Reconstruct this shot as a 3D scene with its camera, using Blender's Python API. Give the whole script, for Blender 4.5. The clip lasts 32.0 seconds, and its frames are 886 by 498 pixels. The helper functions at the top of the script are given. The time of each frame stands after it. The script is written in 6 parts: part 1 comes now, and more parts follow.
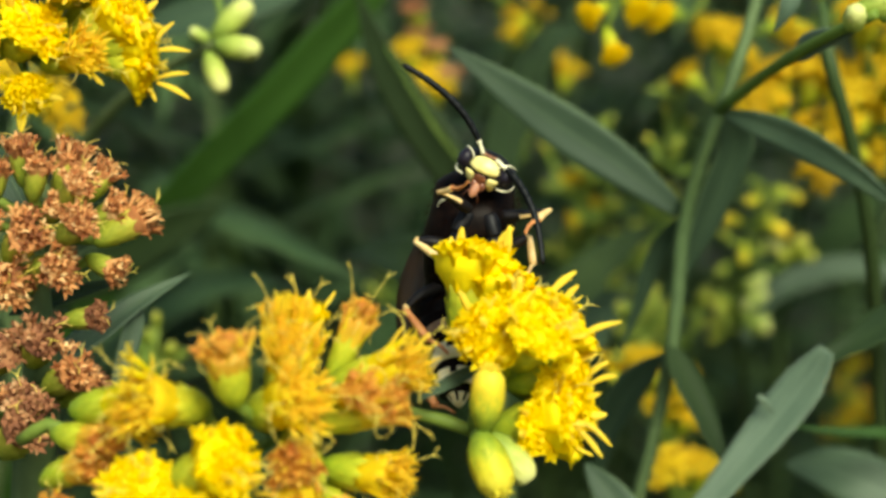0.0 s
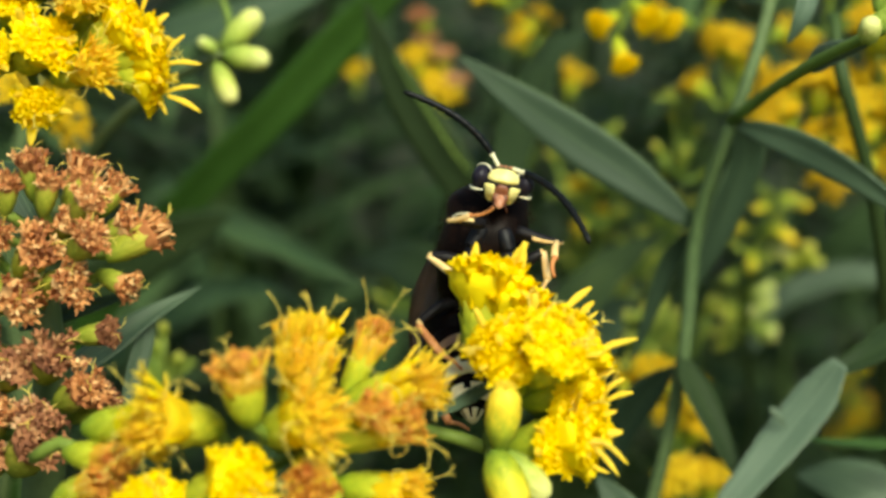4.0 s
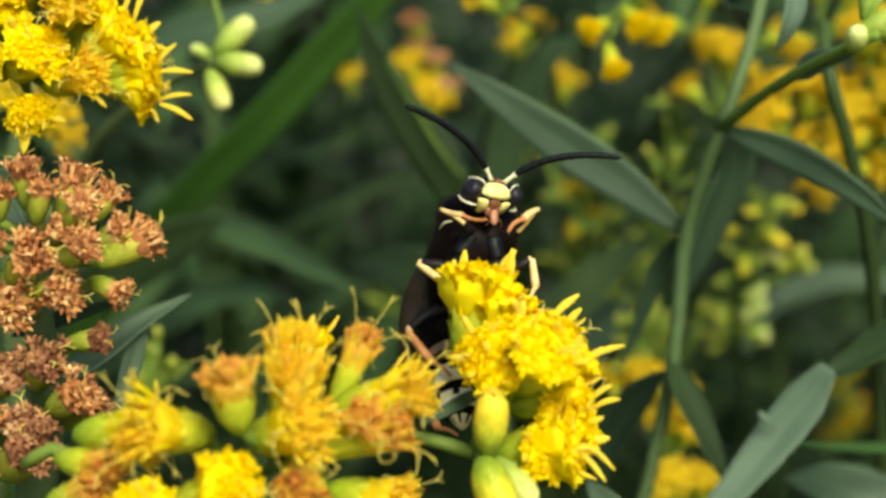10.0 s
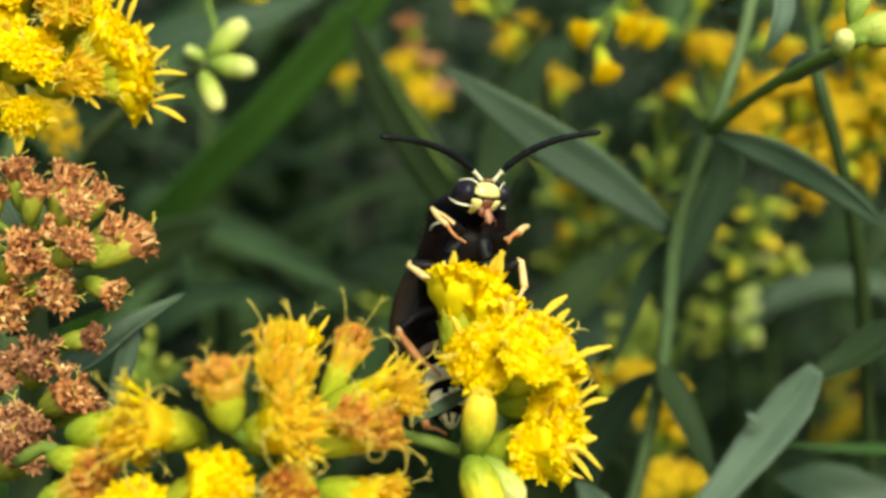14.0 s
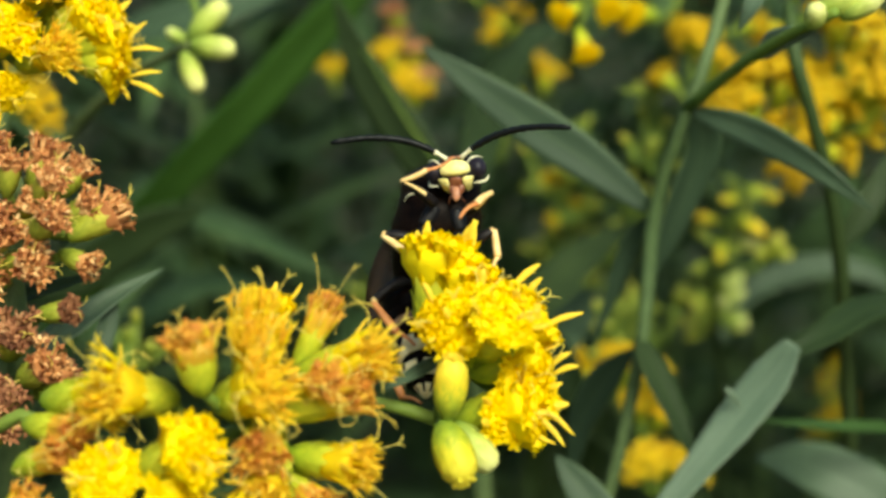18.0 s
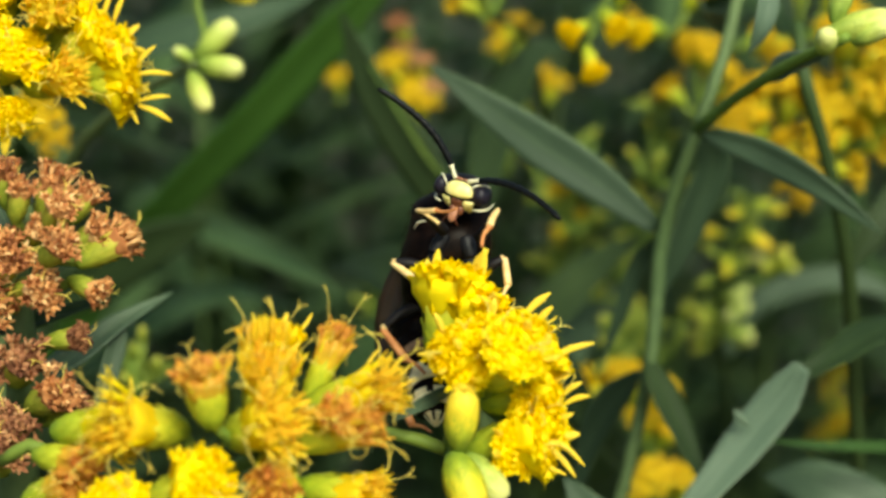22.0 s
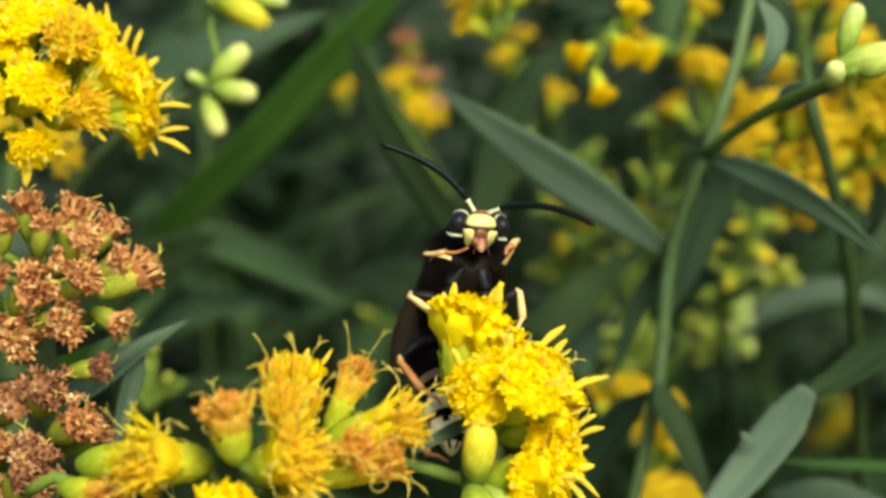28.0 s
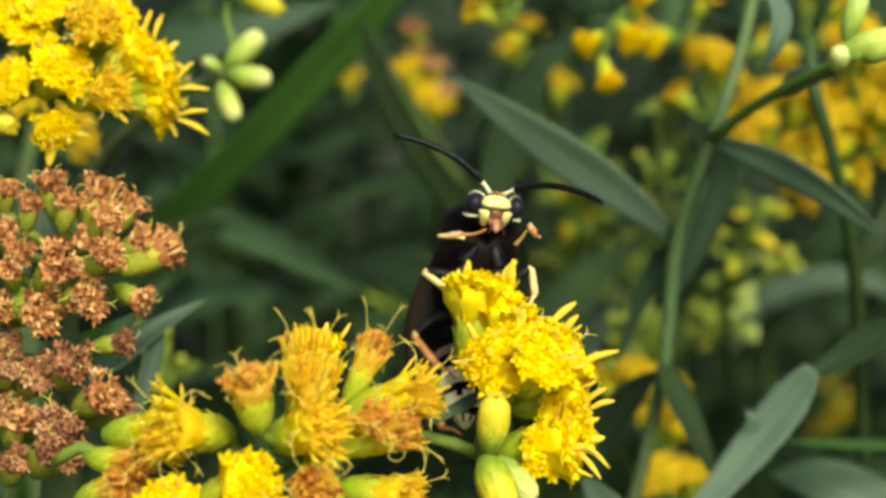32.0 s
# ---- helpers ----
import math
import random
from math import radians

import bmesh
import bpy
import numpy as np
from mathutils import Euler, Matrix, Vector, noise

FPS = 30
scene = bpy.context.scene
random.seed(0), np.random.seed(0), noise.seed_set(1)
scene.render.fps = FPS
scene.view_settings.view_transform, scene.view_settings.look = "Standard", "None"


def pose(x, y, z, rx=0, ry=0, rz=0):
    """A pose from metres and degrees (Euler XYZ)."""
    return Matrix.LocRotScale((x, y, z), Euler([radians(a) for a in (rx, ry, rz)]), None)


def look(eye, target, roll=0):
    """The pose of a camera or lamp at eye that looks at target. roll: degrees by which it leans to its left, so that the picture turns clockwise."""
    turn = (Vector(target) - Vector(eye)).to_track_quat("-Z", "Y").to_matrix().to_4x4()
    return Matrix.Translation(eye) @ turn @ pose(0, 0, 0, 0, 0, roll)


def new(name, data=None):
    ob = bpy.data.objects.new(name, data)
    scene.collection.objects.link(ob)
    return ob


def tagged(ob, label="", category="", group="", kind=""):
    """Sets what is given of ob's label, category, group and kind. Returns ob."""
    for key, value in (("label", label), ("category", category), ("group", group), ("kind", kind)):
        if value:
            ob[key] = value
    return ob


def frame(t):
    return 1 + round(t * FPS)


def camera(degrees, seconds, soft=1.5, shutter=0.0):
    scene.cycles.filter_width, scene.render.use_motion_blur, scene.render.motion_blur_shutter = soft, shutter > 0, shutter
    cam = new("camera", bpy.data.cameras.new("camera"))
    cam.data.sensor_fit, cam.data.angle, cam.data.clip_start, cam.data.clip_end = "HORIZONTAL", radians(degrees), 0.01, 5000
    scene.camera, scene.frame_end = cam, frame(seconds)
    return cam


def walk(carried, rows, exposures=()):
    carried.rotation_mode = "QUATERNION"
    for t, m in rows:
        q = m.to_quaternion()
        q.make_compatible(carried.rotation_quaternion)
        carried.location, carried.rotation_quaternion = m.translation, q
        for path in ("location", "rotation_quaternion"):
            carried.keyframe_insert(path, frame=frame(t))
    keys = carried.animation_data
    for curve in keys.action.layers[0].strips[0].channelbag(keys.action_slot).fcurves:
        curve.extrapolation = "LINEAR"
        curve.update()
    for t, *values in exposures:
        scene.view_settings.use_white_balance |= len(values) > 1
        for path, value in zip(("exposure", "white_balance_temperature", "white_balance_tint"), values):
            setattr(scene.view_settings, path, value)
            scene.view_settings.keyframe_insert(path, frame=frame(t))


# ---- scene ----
# ---- the camera and its path ----
cam = camera(30.00, 32.0, 3.1)
cam.data.dof.use_dof = True
cam.data.dof.focus_distance = 0.105
cam.data.dof.aperture_fstop = 32.0
PATH = [
    (0, pose(0.00045, -0.09602, 0.86887, 77.992, -0.017, 0.106)),
    (0.5, pose(0.00060, -0.09592, 0.86886, 78.048, 0.028, 0.111)),
    (1, pose(0.00092, -0.09597, 0.86906, 78.011, 0.058, 0.131)),
    (1.5, pose(0.00099, -0.09604, 0.86893, 78.039, 0.016, 0.111)),
    (2, pose(0.00084, -0.09585, 0.86897, 78.011, -0.015, 0.113)),
    (2.5, pose(0.00034, -0.09551, 0.86908, 77.999, -0.043, 0.110)),
    (3, pose(-0.00021, -0.09534, 0.86923, 77.985, 0.008, 0.071)),
    (3.5, pose(-0.00059, -0.09504, 0.86945, 77.984, 0.002, 0.079)),
    (5.5, pose(0.00072, -0.09558, 0.86996, 78.043, 0.053, 0.046)),
    (6, pose(0.00106, -0.09564, 0.86995, 78.049, 0.051, 0.061)),
    (6.5, pose(0.00124, -0.09571, 0.87007, 78.028, 0.049, 0.030)),
    (7, pose(0.00117, -0.09563, 0.87011, 78.011, 0.007, 0.027)),
    (7.5, pose(0.00071, -0.09550, 0.87020, 78.000, 0.018, -0.015)),
    (8, pose(0.00018, -0.09526, 0.87034, 78.005, 0.011, -0.005)),
    (8.5, pose(-0.00006, -0.09531, 0.87032, 77.990, 0.012, -0.006)),
    (9, pose(-0.00000, -0.09540, 0.87028, 78.000, 0.000, 0.000)),
    (9.5, pose(0.00013, -0.09567, 0.87032, 77.994, -0.025, 0.009)),
    (10, pose(0.00008, -0.09586, 0.87032, 77.974, -0.009, -0.003)),
    (10.5, pose(0.00030, -0.09604, 0.87038, 78.012, 0.033, -0.027)),
    (11, pose(0.00072, -0.09644, 0.87059, 78.000, 0.038, -0.018)),
    (11.5, pose(0.00104, -0.09662, 0.87074, 77.999, 0.034, -0.000)),
    (12, pose(0.00097, -0.09665, 0.87076, 78.008, -0.001, -0.087)),
    (12.5, pose(0.00099, -0.09674, 0.87083, 78.066, 0.018, -0.143)),
    (13, pose(0.00073, -0.09673, 0.87092, 78.039, -0.074, -0.118)),
    (13.5, pose(0.00051, -0.09676, 0.87076, 78.065, -0.081, -0.088)),
    (14, pose(0.00054, -0.09686, 0.87049, 78.038, -0.164, -0.076)),
    (14.5, pose(0.00073, -0.09716, 0.87003, 78.054, -0.139, -0.121)),
    (16.5, pose(0.00227, -0.09838, 0.86818, 78.160, -0.012, -0.108)),
    (17, pose(0.00264, -0.09852, 0.86808, 78.149, -0.009, -0.156)),
    (17.5, pose(0.00260, -0.09837, 0.86818, 78.208, 0.004, -0.152)),
    (18, pose(0.00217, -0.09810, 0.86854, 78.184, 0.091, -0.149)),
    (18.5, pose(0.00181, -0.09779, 0.86880, 78.252, 0.115, -0.103)),
    (19, pose(0.00154, -0.09755, 0.86909, 78.231, 0.079, -0.111)),
    (19.5, pose(0.00120, -0.09745, 0.86922, 78.199, 0.028, -0.145)),
    (20, pose(0.00067, -0.09715, 0.86923, 78.203, 0.021, -0.162)),
    (20.5, pose(0.00056, -0.09714, 0.86967, 78.124, 0.002, -0.186)),
    (21, pose(0.00088, -0.09734, 0.86990, 78.150, -0.024, -0.156)),
    (21.5, pose(0.00142, -0.09748, 0.87007, 78.152, -0.022, -0.123)),
    (22, pose(0.00158, -0.09739, 0.87035, 78.107, 0.010, -0.102)),
    (22.5, pose(0.00119, -0.09729, 0.87068, 78.064, 0.012, -0.165)),
    (23, pose(0.00055, -0.09702, 0.87107, 78.087, 0.025, -0.185)),
    (23.5, pose(0.00008, -0.09699, 0.87151, 78.040, 0.029, -0.198)),
    (24, pose(-0.00005, -0.09690, 0.87164, 78.023, 0.031, -0.201)),
    (24.5, pose(0.00024, -0.09729, 0.87171, 78.024, 0.000, -0.157)),
    (25, pose(0.00020, -0.09735, 0.87192, 77.963, -0.031, -0.176)),
    (25.5, pose(0.00052, -0.09778, 0.87224, 77.988, -0.012, -0.179)),
    (27.5, pose(0.00075, -0.09864, 0.87319, 77.872, -0.016, -0.232)),
    (28, pose(0.00019, -0.09865, 0.87336, 77.810, -0.060, -0.280)),
    (28.5, pose(-0.00017, -0.09895, 0.87350, 77.784, -0.097, -0.251)),
    (29, pose(-0.00037, -0.09915, 0.87345, 77.803, -0.081, -0.265)),
    (29.5, pose(-0.00030, -0.09951, 0.87347, 77.795, -0.078, -0.231)),
    (30, pose(-0.00084, -0.09975, 0.87329, 77.713, -0.121, -0.283)),
    (30.5, pose(-0.00095, -0.10029, 0.87300, 77.782, -0.106, -0.245)),
    (31, pose(-0.00108, -0.10078, 0.87286, 77.753, -0.092, -0.255)),
    (31.5, pose(-0.00098, -0.10138, 0.87281, 77.686, -0.156, -0.268)),
    (32, pose(-0.00081, -0.10167, 0.87284, 77.662, -0.152, -0.282)),
]
walk(cam, PATH, [(0.0, 0.6, 6800, -8), (32.0, 0.6, 6800, -8)])

# ---- light: a bright hazy sky and a soft high sun behind the camera ----
SUN_EL, SUN_AZ = radians(46), radians(160)
world = bpy.data.worlds.new("sky")
scene.world = world
world.use_nodes = True
sky = world.node_tree.nodes.new("ShaderNodeTexSky")
sky.sky_type = "NISHITA"
sky.sun_disc = False
sky.sun_elevation, sky.sun_rotation = SUN_EL, SUN_AZ
sky.air_density, sky.dust_density = 1.0, 3.0
background = world.node_tree.nodes["Background"]
world.node_tree.links.new(sky.outputs[0], background.inputs[0])
background.inputs[1].default_value = 0.102
sun = new("sun", bpy.data.lights.new("sun", "SUN"))
sun.data.energy, sun.data.angle, sun.data.color = 2.75, radians(22), (1.0, 0.94, 0.84)
toward = Vector((math.sin(SUN_AZ) * math.cos(SUN_EL), math.cos(SUN_AZ) * math.cos(SUN_EL), math.sin(SUN_EL)))
sun.matrix_world = look(toward * 3, (0, 0, 0))

# ---- materials ----


def shader(name):
    m = bpy.data.materials.new(name)
    m.use_nodes = True
    return m, m.node_tree.nodes, m.node_tree.links, m.node_tree.nodes["Principled BSDF"]


def ramp(nodes, links, source, stops):
    r = nodes.new("ShaderNodeValToRGB")
    while len(r.color_ramp.elements) < len(stops):
        r.color_ramp.elements.new(0.5)
    for e, (at, c) in zip(r.color_ramp.elements, stops):
        e.position, e.color = at, (*c, 1)
    links.new(source, r.inputs[0])
    return r.outputs[0]


def mix(nodes, links, kind, factor, a, b):
    m = nodes.new("ShaderNodeMix")
    m.data_type, m.blend_type = "RGBA", kind
    for socket, value in ((m.inputs[0], factor), (m.inputs[6], a), (m.inputs[7], b)):
        if isinstance(value, (int, float)):
            socket.default_value = value
        elif isinstance(value, tuple):
            socket.default_value = (*value, 1)
        else:
            links.new(value, socket)
    return m.outputs[2]


def noise_of(nodes, links, scale, detail=3.0, coords="Object"):
    c, n = nodes.new("ShaderNodeTexCoord"), nodes.new("ShaderNodeTexNoise")
    n.inputs["Scale"].default_value, n.inputs["Detail"].default_value = scale, detail
    links.new(c.outputs[coords], n.inputs["Vector"])
    return n.outputs["Fac"]


def bumped(nodes, links, bsdf, height, distance, strength=0.5):
    b = nodes.new("ShaderNodeBump")
    b.inputs["Strength"].default_value, b.inputs["Distance"].default_value = strength, distance
    links.new(height, b.inputs["Height"])
    links.new(b.outputs[0], bsdf.inputs["Normal"])


def glow_through(nodes, links, bsdf, colour, amount):
    """Thin tissue: part of the light that falls on it passes through."""
    t, m = nodes.new("ShaderNodeBsdfTranslucent"), nodes.new("ShaderNodeMixShader")
    links.new(colour, t.inputs["Color"])
    m.inputs[0].default_value = amount
    links.new(bsdf.outputs[0], m.inputs[1])
    links.new(t.outputs[0], m.inputs[2])
    links.new(m.outputs[0], nodes["Material Output"].inputs["Surface"])


def tissue(name, stops, scale=900.0, rough=0.55, through_light=0.25, island=0.7, bump=0.00006, gloss=0.3):
    """Plant tissue whose tone varies from piece to piece and in fine grain."""
    m, nodes, links, bsdf = shader(name)
    geo, info = nodes.new("ShaderNodeNewGeometry"), nodes.new("ShaderNodeObjectInfo")
    grain = noise_of(nodes, links, scale)
    tone = None
    for source, share in ((info.outputs["Random"], 0.6 * island), (geo.outputs["Random Per Island"], 0.4 * island), (grain, 1.0 - island)):
        step = nodes.new("ShaderNodeMath")
        step.operation = "MULTIPLY_ADD"
        links.new(source, step.inputs[0])
        step.inputs[1].default_value, step.inputs[2].default_value = share, 0.0
        if tone is not None:
            links.new(tone, step.inputs[2])
        tone = step.outputs[0]
    colour = ramp(nodes, links, tone, stops)
    links.new(colour, bsdf.inputs["Base Color"])
    bsdf.inputs["Roughness"].default_value = rough
    bsdf.inputs["Specular IOR Level"].default_value = gloss
    bumped(nodes, links, bsdf, grain, bump)
    glow_through(nodes, links, bsdf, colour, through_light)
    return m


def lengthwise(name, stops, rough=0.5, through_light=0.15, scale=900.0, gloss=0.22, pieces=((0.85, 0.92, 0.85), (1.12, 1.05, 1.0))):
    """Tissue whose colour runs along the piece, from its foot to its tip (v of the UV map)."""
    m, nodes, links, bsdf = shader(name)
    c, sep = nodes.new("ShaderNodeTexCoord"), nodes.new("ShaderNodeSeparateXYZ")
    links.new(c.outputs["UV"], sep.inputs[0])
    along = ramp(nodes, links, sep.outputs[1], stops)
    grain = noise_of(nodes, links, scale)
    tone = ramp(nodes, links, grain, [(0.3, (0.82, 0.83, 0.8)), (0.7, (1.1, 1.1, 1.05))])
    info = nodes.new("ShaderNodeObjectInfo")
    piece = ramp(nodes, links, info.outputs["Random"], [(0.0, pieces[0]), (1.0, pieces[1])])
    colour = mix(nodes, links, "MULTIPLY", 1.0, mix(nodes, links, "MULTIPLY", 0.8, along, tone), piece)
    links.new(colour, bsdf.inputs["Base Color"])
    bsdf.inputs["Roughness"].default_value = rough
    bsdf.inputs["Specular IOR Level"].default_value = gloss
    bumped(nodes, links, bsdf, grain, 0.00012)
    glow_through(nodes, links, bsdf, colour, through_light)
    return m


def leafy(name, dark, light, rib, rough=0.5, through_light=0.12, gloss=0.3):
    """A leaf: fine veins along it, blotches, a pale midrib and margin."""
    m, nodes, links, bsdf = shader(name)
    c, sep = nodes.new("ShaderNodeTexCoord"), nodes.new("ShaderNodeSeparateXYZ")
    links.new(c.outputs["UV"], sep.inputs[0])
    blotch = noise_of(nodes, links, 120.0, 4.0)
    base = ramp(nodes, links, blotch, [(0.3, dark), (0.72, light)])
    info = nodes.new("ShaderNodeObjectInfo")
    piece = ramp(nodes, links, info.outputs["Random"], [(0.0, (0.8, 0.85, 0.82)), (1.0, (1.15, 1.1, 1.1))])
    geo = nodes.new("ShaderNodeNewGeometry")
    isle = ramp(nodes, links, geo.outputs["Random Per Island"], [(0.0, (0.8, 0.85, 0.85)), (1.0, (1.15, 1.12, 1.0))])
    base = mix(nodes, links, "MULTIPLY", 1.0, mix(nodes, links, "MULTIPLY", 1.0, base, piece), isle)
    scaled, streak = nodes.new("ShaderNodeMapping"), nodes.new("ShaderNodeTexNoise")
    scaled.inputs["Scale"].default_value = (26.0, 3.0, 1.0)
    streak.inputs["Scale"].default_value, streak.inputs["Detail"].default_value = 1.0, 5.0
    links.new(c.outputs["UV"], scaled.inputs["Vector"])
    links.new(scaled.outputs[0], streak.inputs["Vector"])
    lines = ramp(nodes, links, streak.outputs["Fac"], [(0.3, (0.74, 0.78, 0.76)), (0.55, (1.0, 1.0, 1.0)), (0.75, (1.3, 1.25, 1.25))])
    base = mix(nodes, links, "MULTIPLY", 0.8, base, lines)
    ribs = ramp(nodes, links, sep.outputs[0], [(0.0, (1, 1, 1)), (0.05, (0, 0, 0)), (0.48, (0, 0, 0)), (0.5, (0.6, 0.6, 0.6)), (0.52, (0, 0, 0)), (0.95, (0, 0, 0)), (1.0, (1, 1, 1))])
    colour = mix(nodes, links, "MIX", ribs, base, rib)
    links.new(colour, bsdf.inputs["Base Color"])
    bsdf.inputs["Roughness"].default_value = rough
    bsdf.inputs["Specular IOR Level"].default_value = gloss
    wave = nodes.new("ShaderNodeTexWave")
    wave.inputs["Scale"].default_value, wave.inputs["Distortion"].default_value = 3.2, 0.6
    links.new(c.outputs["UV"], wave.inputs["Vector"])
    bumped(nodes, links, bsdf, wave.outputs["Fac"], 0.0001, 0.2)
    glow_through(nodes, links, bsdf, colour, through_light)
    return m


def horny(name, stops, rough=0.3, scale=1500.0, bump=0.00003, gloss=0.5, hairy=0.0):
    """Insect shell: tone and fine pits."""
    m, nodes, links, bsdf = shader(name)
    grain = noise_of(nodes, links, scale, 4.0)
    links.new(ramp(nodes, links, grain, stops), bsdf.inputs["Base Color"])
    bsdf.inputs["Roughness"].default_value = rough
    bsdf.inputs["Specular IOR Level"].default_value = gloss
    bsdf.inputs["Sheen Weight"].default_value = hairy
    bumped(nodes, links, bsdf, grain, bump)
    return m


YELLOW = tissue("yellow_floret", [(0.0, (0.94, 0.66, 0.006)), (0.5, (0.96, 0.72, 0.01)), (1.0, (0.97, 0.77, 0.022))], through_light=0.4, gloss=0.15)
YELLOW_CORE = tissue("yellow_floret_throats", [(0.0, (0.94, 0.69, 0.008)), (1.0, (0.97, 0.75, 0.02))], through_light=0.1, island=0.3, bump=0.0002, gloss=0.1)
# yellow of the florets behind, with their shade mixed into the colour
YELLOW_SHADED = tissue("shaded_yellow_floret", [(0.1, (0.6, 0.36, 0.008)), (0.5, (0.78, 0.53, 0.012)), (0.9, (0.88, 0.66, 0.03))], through_light=0.25)
RAY = tissue("yellow_ray", [(0.0, (0.95, 0.66, 0.02)), (1.0, (0.97, 0.78, 0.09))], through_light=0.35)
ORANGE = lengthwise("ageing_floret", [(0.0, (0.96, 0.83, 0.022)), (0.6, (0.96, 0.82, 0.025)), (0.88, (0.97, 0.82, 0.035)), (1.0, (0.97, 0.74, 0.06))], 0.6, 0.5, 900.0, 0.08, ((1.0, 0.82, 0.9), (1.02, 1.06, 0.8)))
RUST = lengthwise("rusty_floret", [(0.0, (0.94, 0.77, 0.035)), (0.45, (0.95, 0.69, 0.04)), (0.8, (0.94, 0.53, 0.06)), (1.0, (0.9, 0.43, 0.085))], 0.65, 0.4, 900.0, 0.08, ((0.86, 0.72, 0.9), (1.04, 1.35, 0.95)))
BROWN = tissue("withered_floret", [(0.15, (0.21, 0.066, 0.026)), (0.4, (0.52, 0.2, 0.066)), (0.62, (0.75, 0.38, 0.14)), (0.85, (0.87, 0.61, 0.29))], scale=1600.0, island=0.8, rough=0.8, through_light=0.2)
DRY = tissue("dry_red_brown_floret", [(0.15, (0.13, 0.045, 0.022)), (0.45, (0.33, 0.13, 0.058)), (0.65, (0.5, 0.24, 0.105)), (0.88, (0.7, 0.45, 0.23))], scale=1600.0, rough=0.8, through_light=0.2, island=0.8)
STYLE = tissue("pale_style", [(0.0, (0.86, 0.68, 0.09)), (1.0, (0.92, 0.79, 0.22))])
CUP = lengthwise("involucre_green", [(0.0, (0.22, 0.31, 0.025)), (0.35, (0.44, 0.5, 0.035)), (0.75, (0.64, 0.62, 0.045)), (1.0, (0.76, 0.68, 0.065))])
CUP_OLD = lengthwise("involucre_olive", [(0.0, (0.18, 0.24, 0.028)), (0.5, (0.36, 0.39, 0.045)), (0.85, (0.52, 0.49, 0.075)), (1.0, (0.6, 0.47, 0.14))])
BUD = lengthwise("bud_yellow_green", [(0.0, (0.17, 0.25, 0.03)), (0.35, (0.46, 0.5, 0.04)), (0.6, (0.8, 0.66, 0.045)), (1.0, (0.92, 0.72, 0.07))])
BUD_PALE = lengthwise("bud_pale_green", [(0.0, (0.2, 0.3, 0.045)), (0.5, (0.5, 0.58, 0.12)), (1.0, (0.76, 0.76, 0.31))])
BUD_GREEN = lengthwise("bud_green", [(0.0, (0.08, 0.13, 0.018)), (0.5, (0.26, 0.32, 0.035)), (1.0, (0.54, 0.54, 0.1))])
STEM = lengthwise("stem_green", [(0.0, (0.08, 0.1, 0.045)), (0.5, (0.11, 0.16, 0.065)), (1.0, (0.16, 0.21, 0.085))])
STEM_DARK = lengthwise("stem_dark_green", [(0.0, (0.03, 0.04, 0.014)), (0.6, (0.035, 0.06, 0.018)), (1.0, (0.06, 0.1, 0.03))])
TWIG = lengthwise("flower_stalk_green", [(0.0, (0.13, 0.2, 0.04)), (1.0, (0.23, 0.31, 0.055))])
LEAF = leafy("leaf_blue_green", (0.038, 0.064, 0.038), (0.055, 0.089, 0.052), (0.14, 0.2, 0.095), gloss=0.2)
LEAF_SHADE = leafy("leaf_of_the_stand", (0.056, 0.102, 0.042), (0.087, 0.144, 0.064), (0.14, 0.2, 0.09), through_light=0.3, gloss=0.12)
LEAF_PALE = leafy("leaf_grey_green", (0.098, 0.146, 0.104), (0.148, 0.203, 0.146), (0.22, 0.28, 0.2))
LEAF_GREY = leafy("leaf_dull_grey_green", (0.065, 0.1, 0.06), (0.095, 0.14, 0.085), (0.15, 0.21, 0.13))
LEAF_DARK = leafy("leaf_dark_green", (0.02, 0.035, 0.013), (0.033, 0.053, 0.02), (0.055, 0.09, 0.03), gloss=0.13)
GRASS = leafy("grass_green", (0.034, 0.082, 0.013), (0.046, 0.108, 0.018), (0.055, 0.145, 0.02), through_light=0.2, gloss=0.2)

# ---- mesh building; sizes below are in millimetres, objects in metres ----
MM = 0.001


class Shape:
    """Gathers points, faces and a UV pair for each point."""

    def __init__(self):
        self.v, self.f, self.uv = [], [], []

    def ring(self, points, uvs):
        first = len(self.v)
        self.v.extend(points)
        self.uv.extend(uvs)
        return first

    def join(self, a, b, n, closed=True):
        for k in range(n if closed else n - 1):
            j = (k + 1) % n
            self.f.append((a + k, a + j, b + j, b + k))

    def mesh(self, name, material):
        me = bpy.data.meshes.new(name)
        me.from_pydata([Vector(p) * MM for p in self.v], [], self.f)
        layer = me.uv_layers.new(name="UVMap")
        index = np.empty(len(me.loops), dtype=np.int32)
        me.loops.foreach_get("vertex_index", index)
        layer.data.foreach_set("uv", np.array(self.uv, dtype=np.float32)[index].ravel())
        me.shade_smooth()
        me.materials.append(material)
        return me


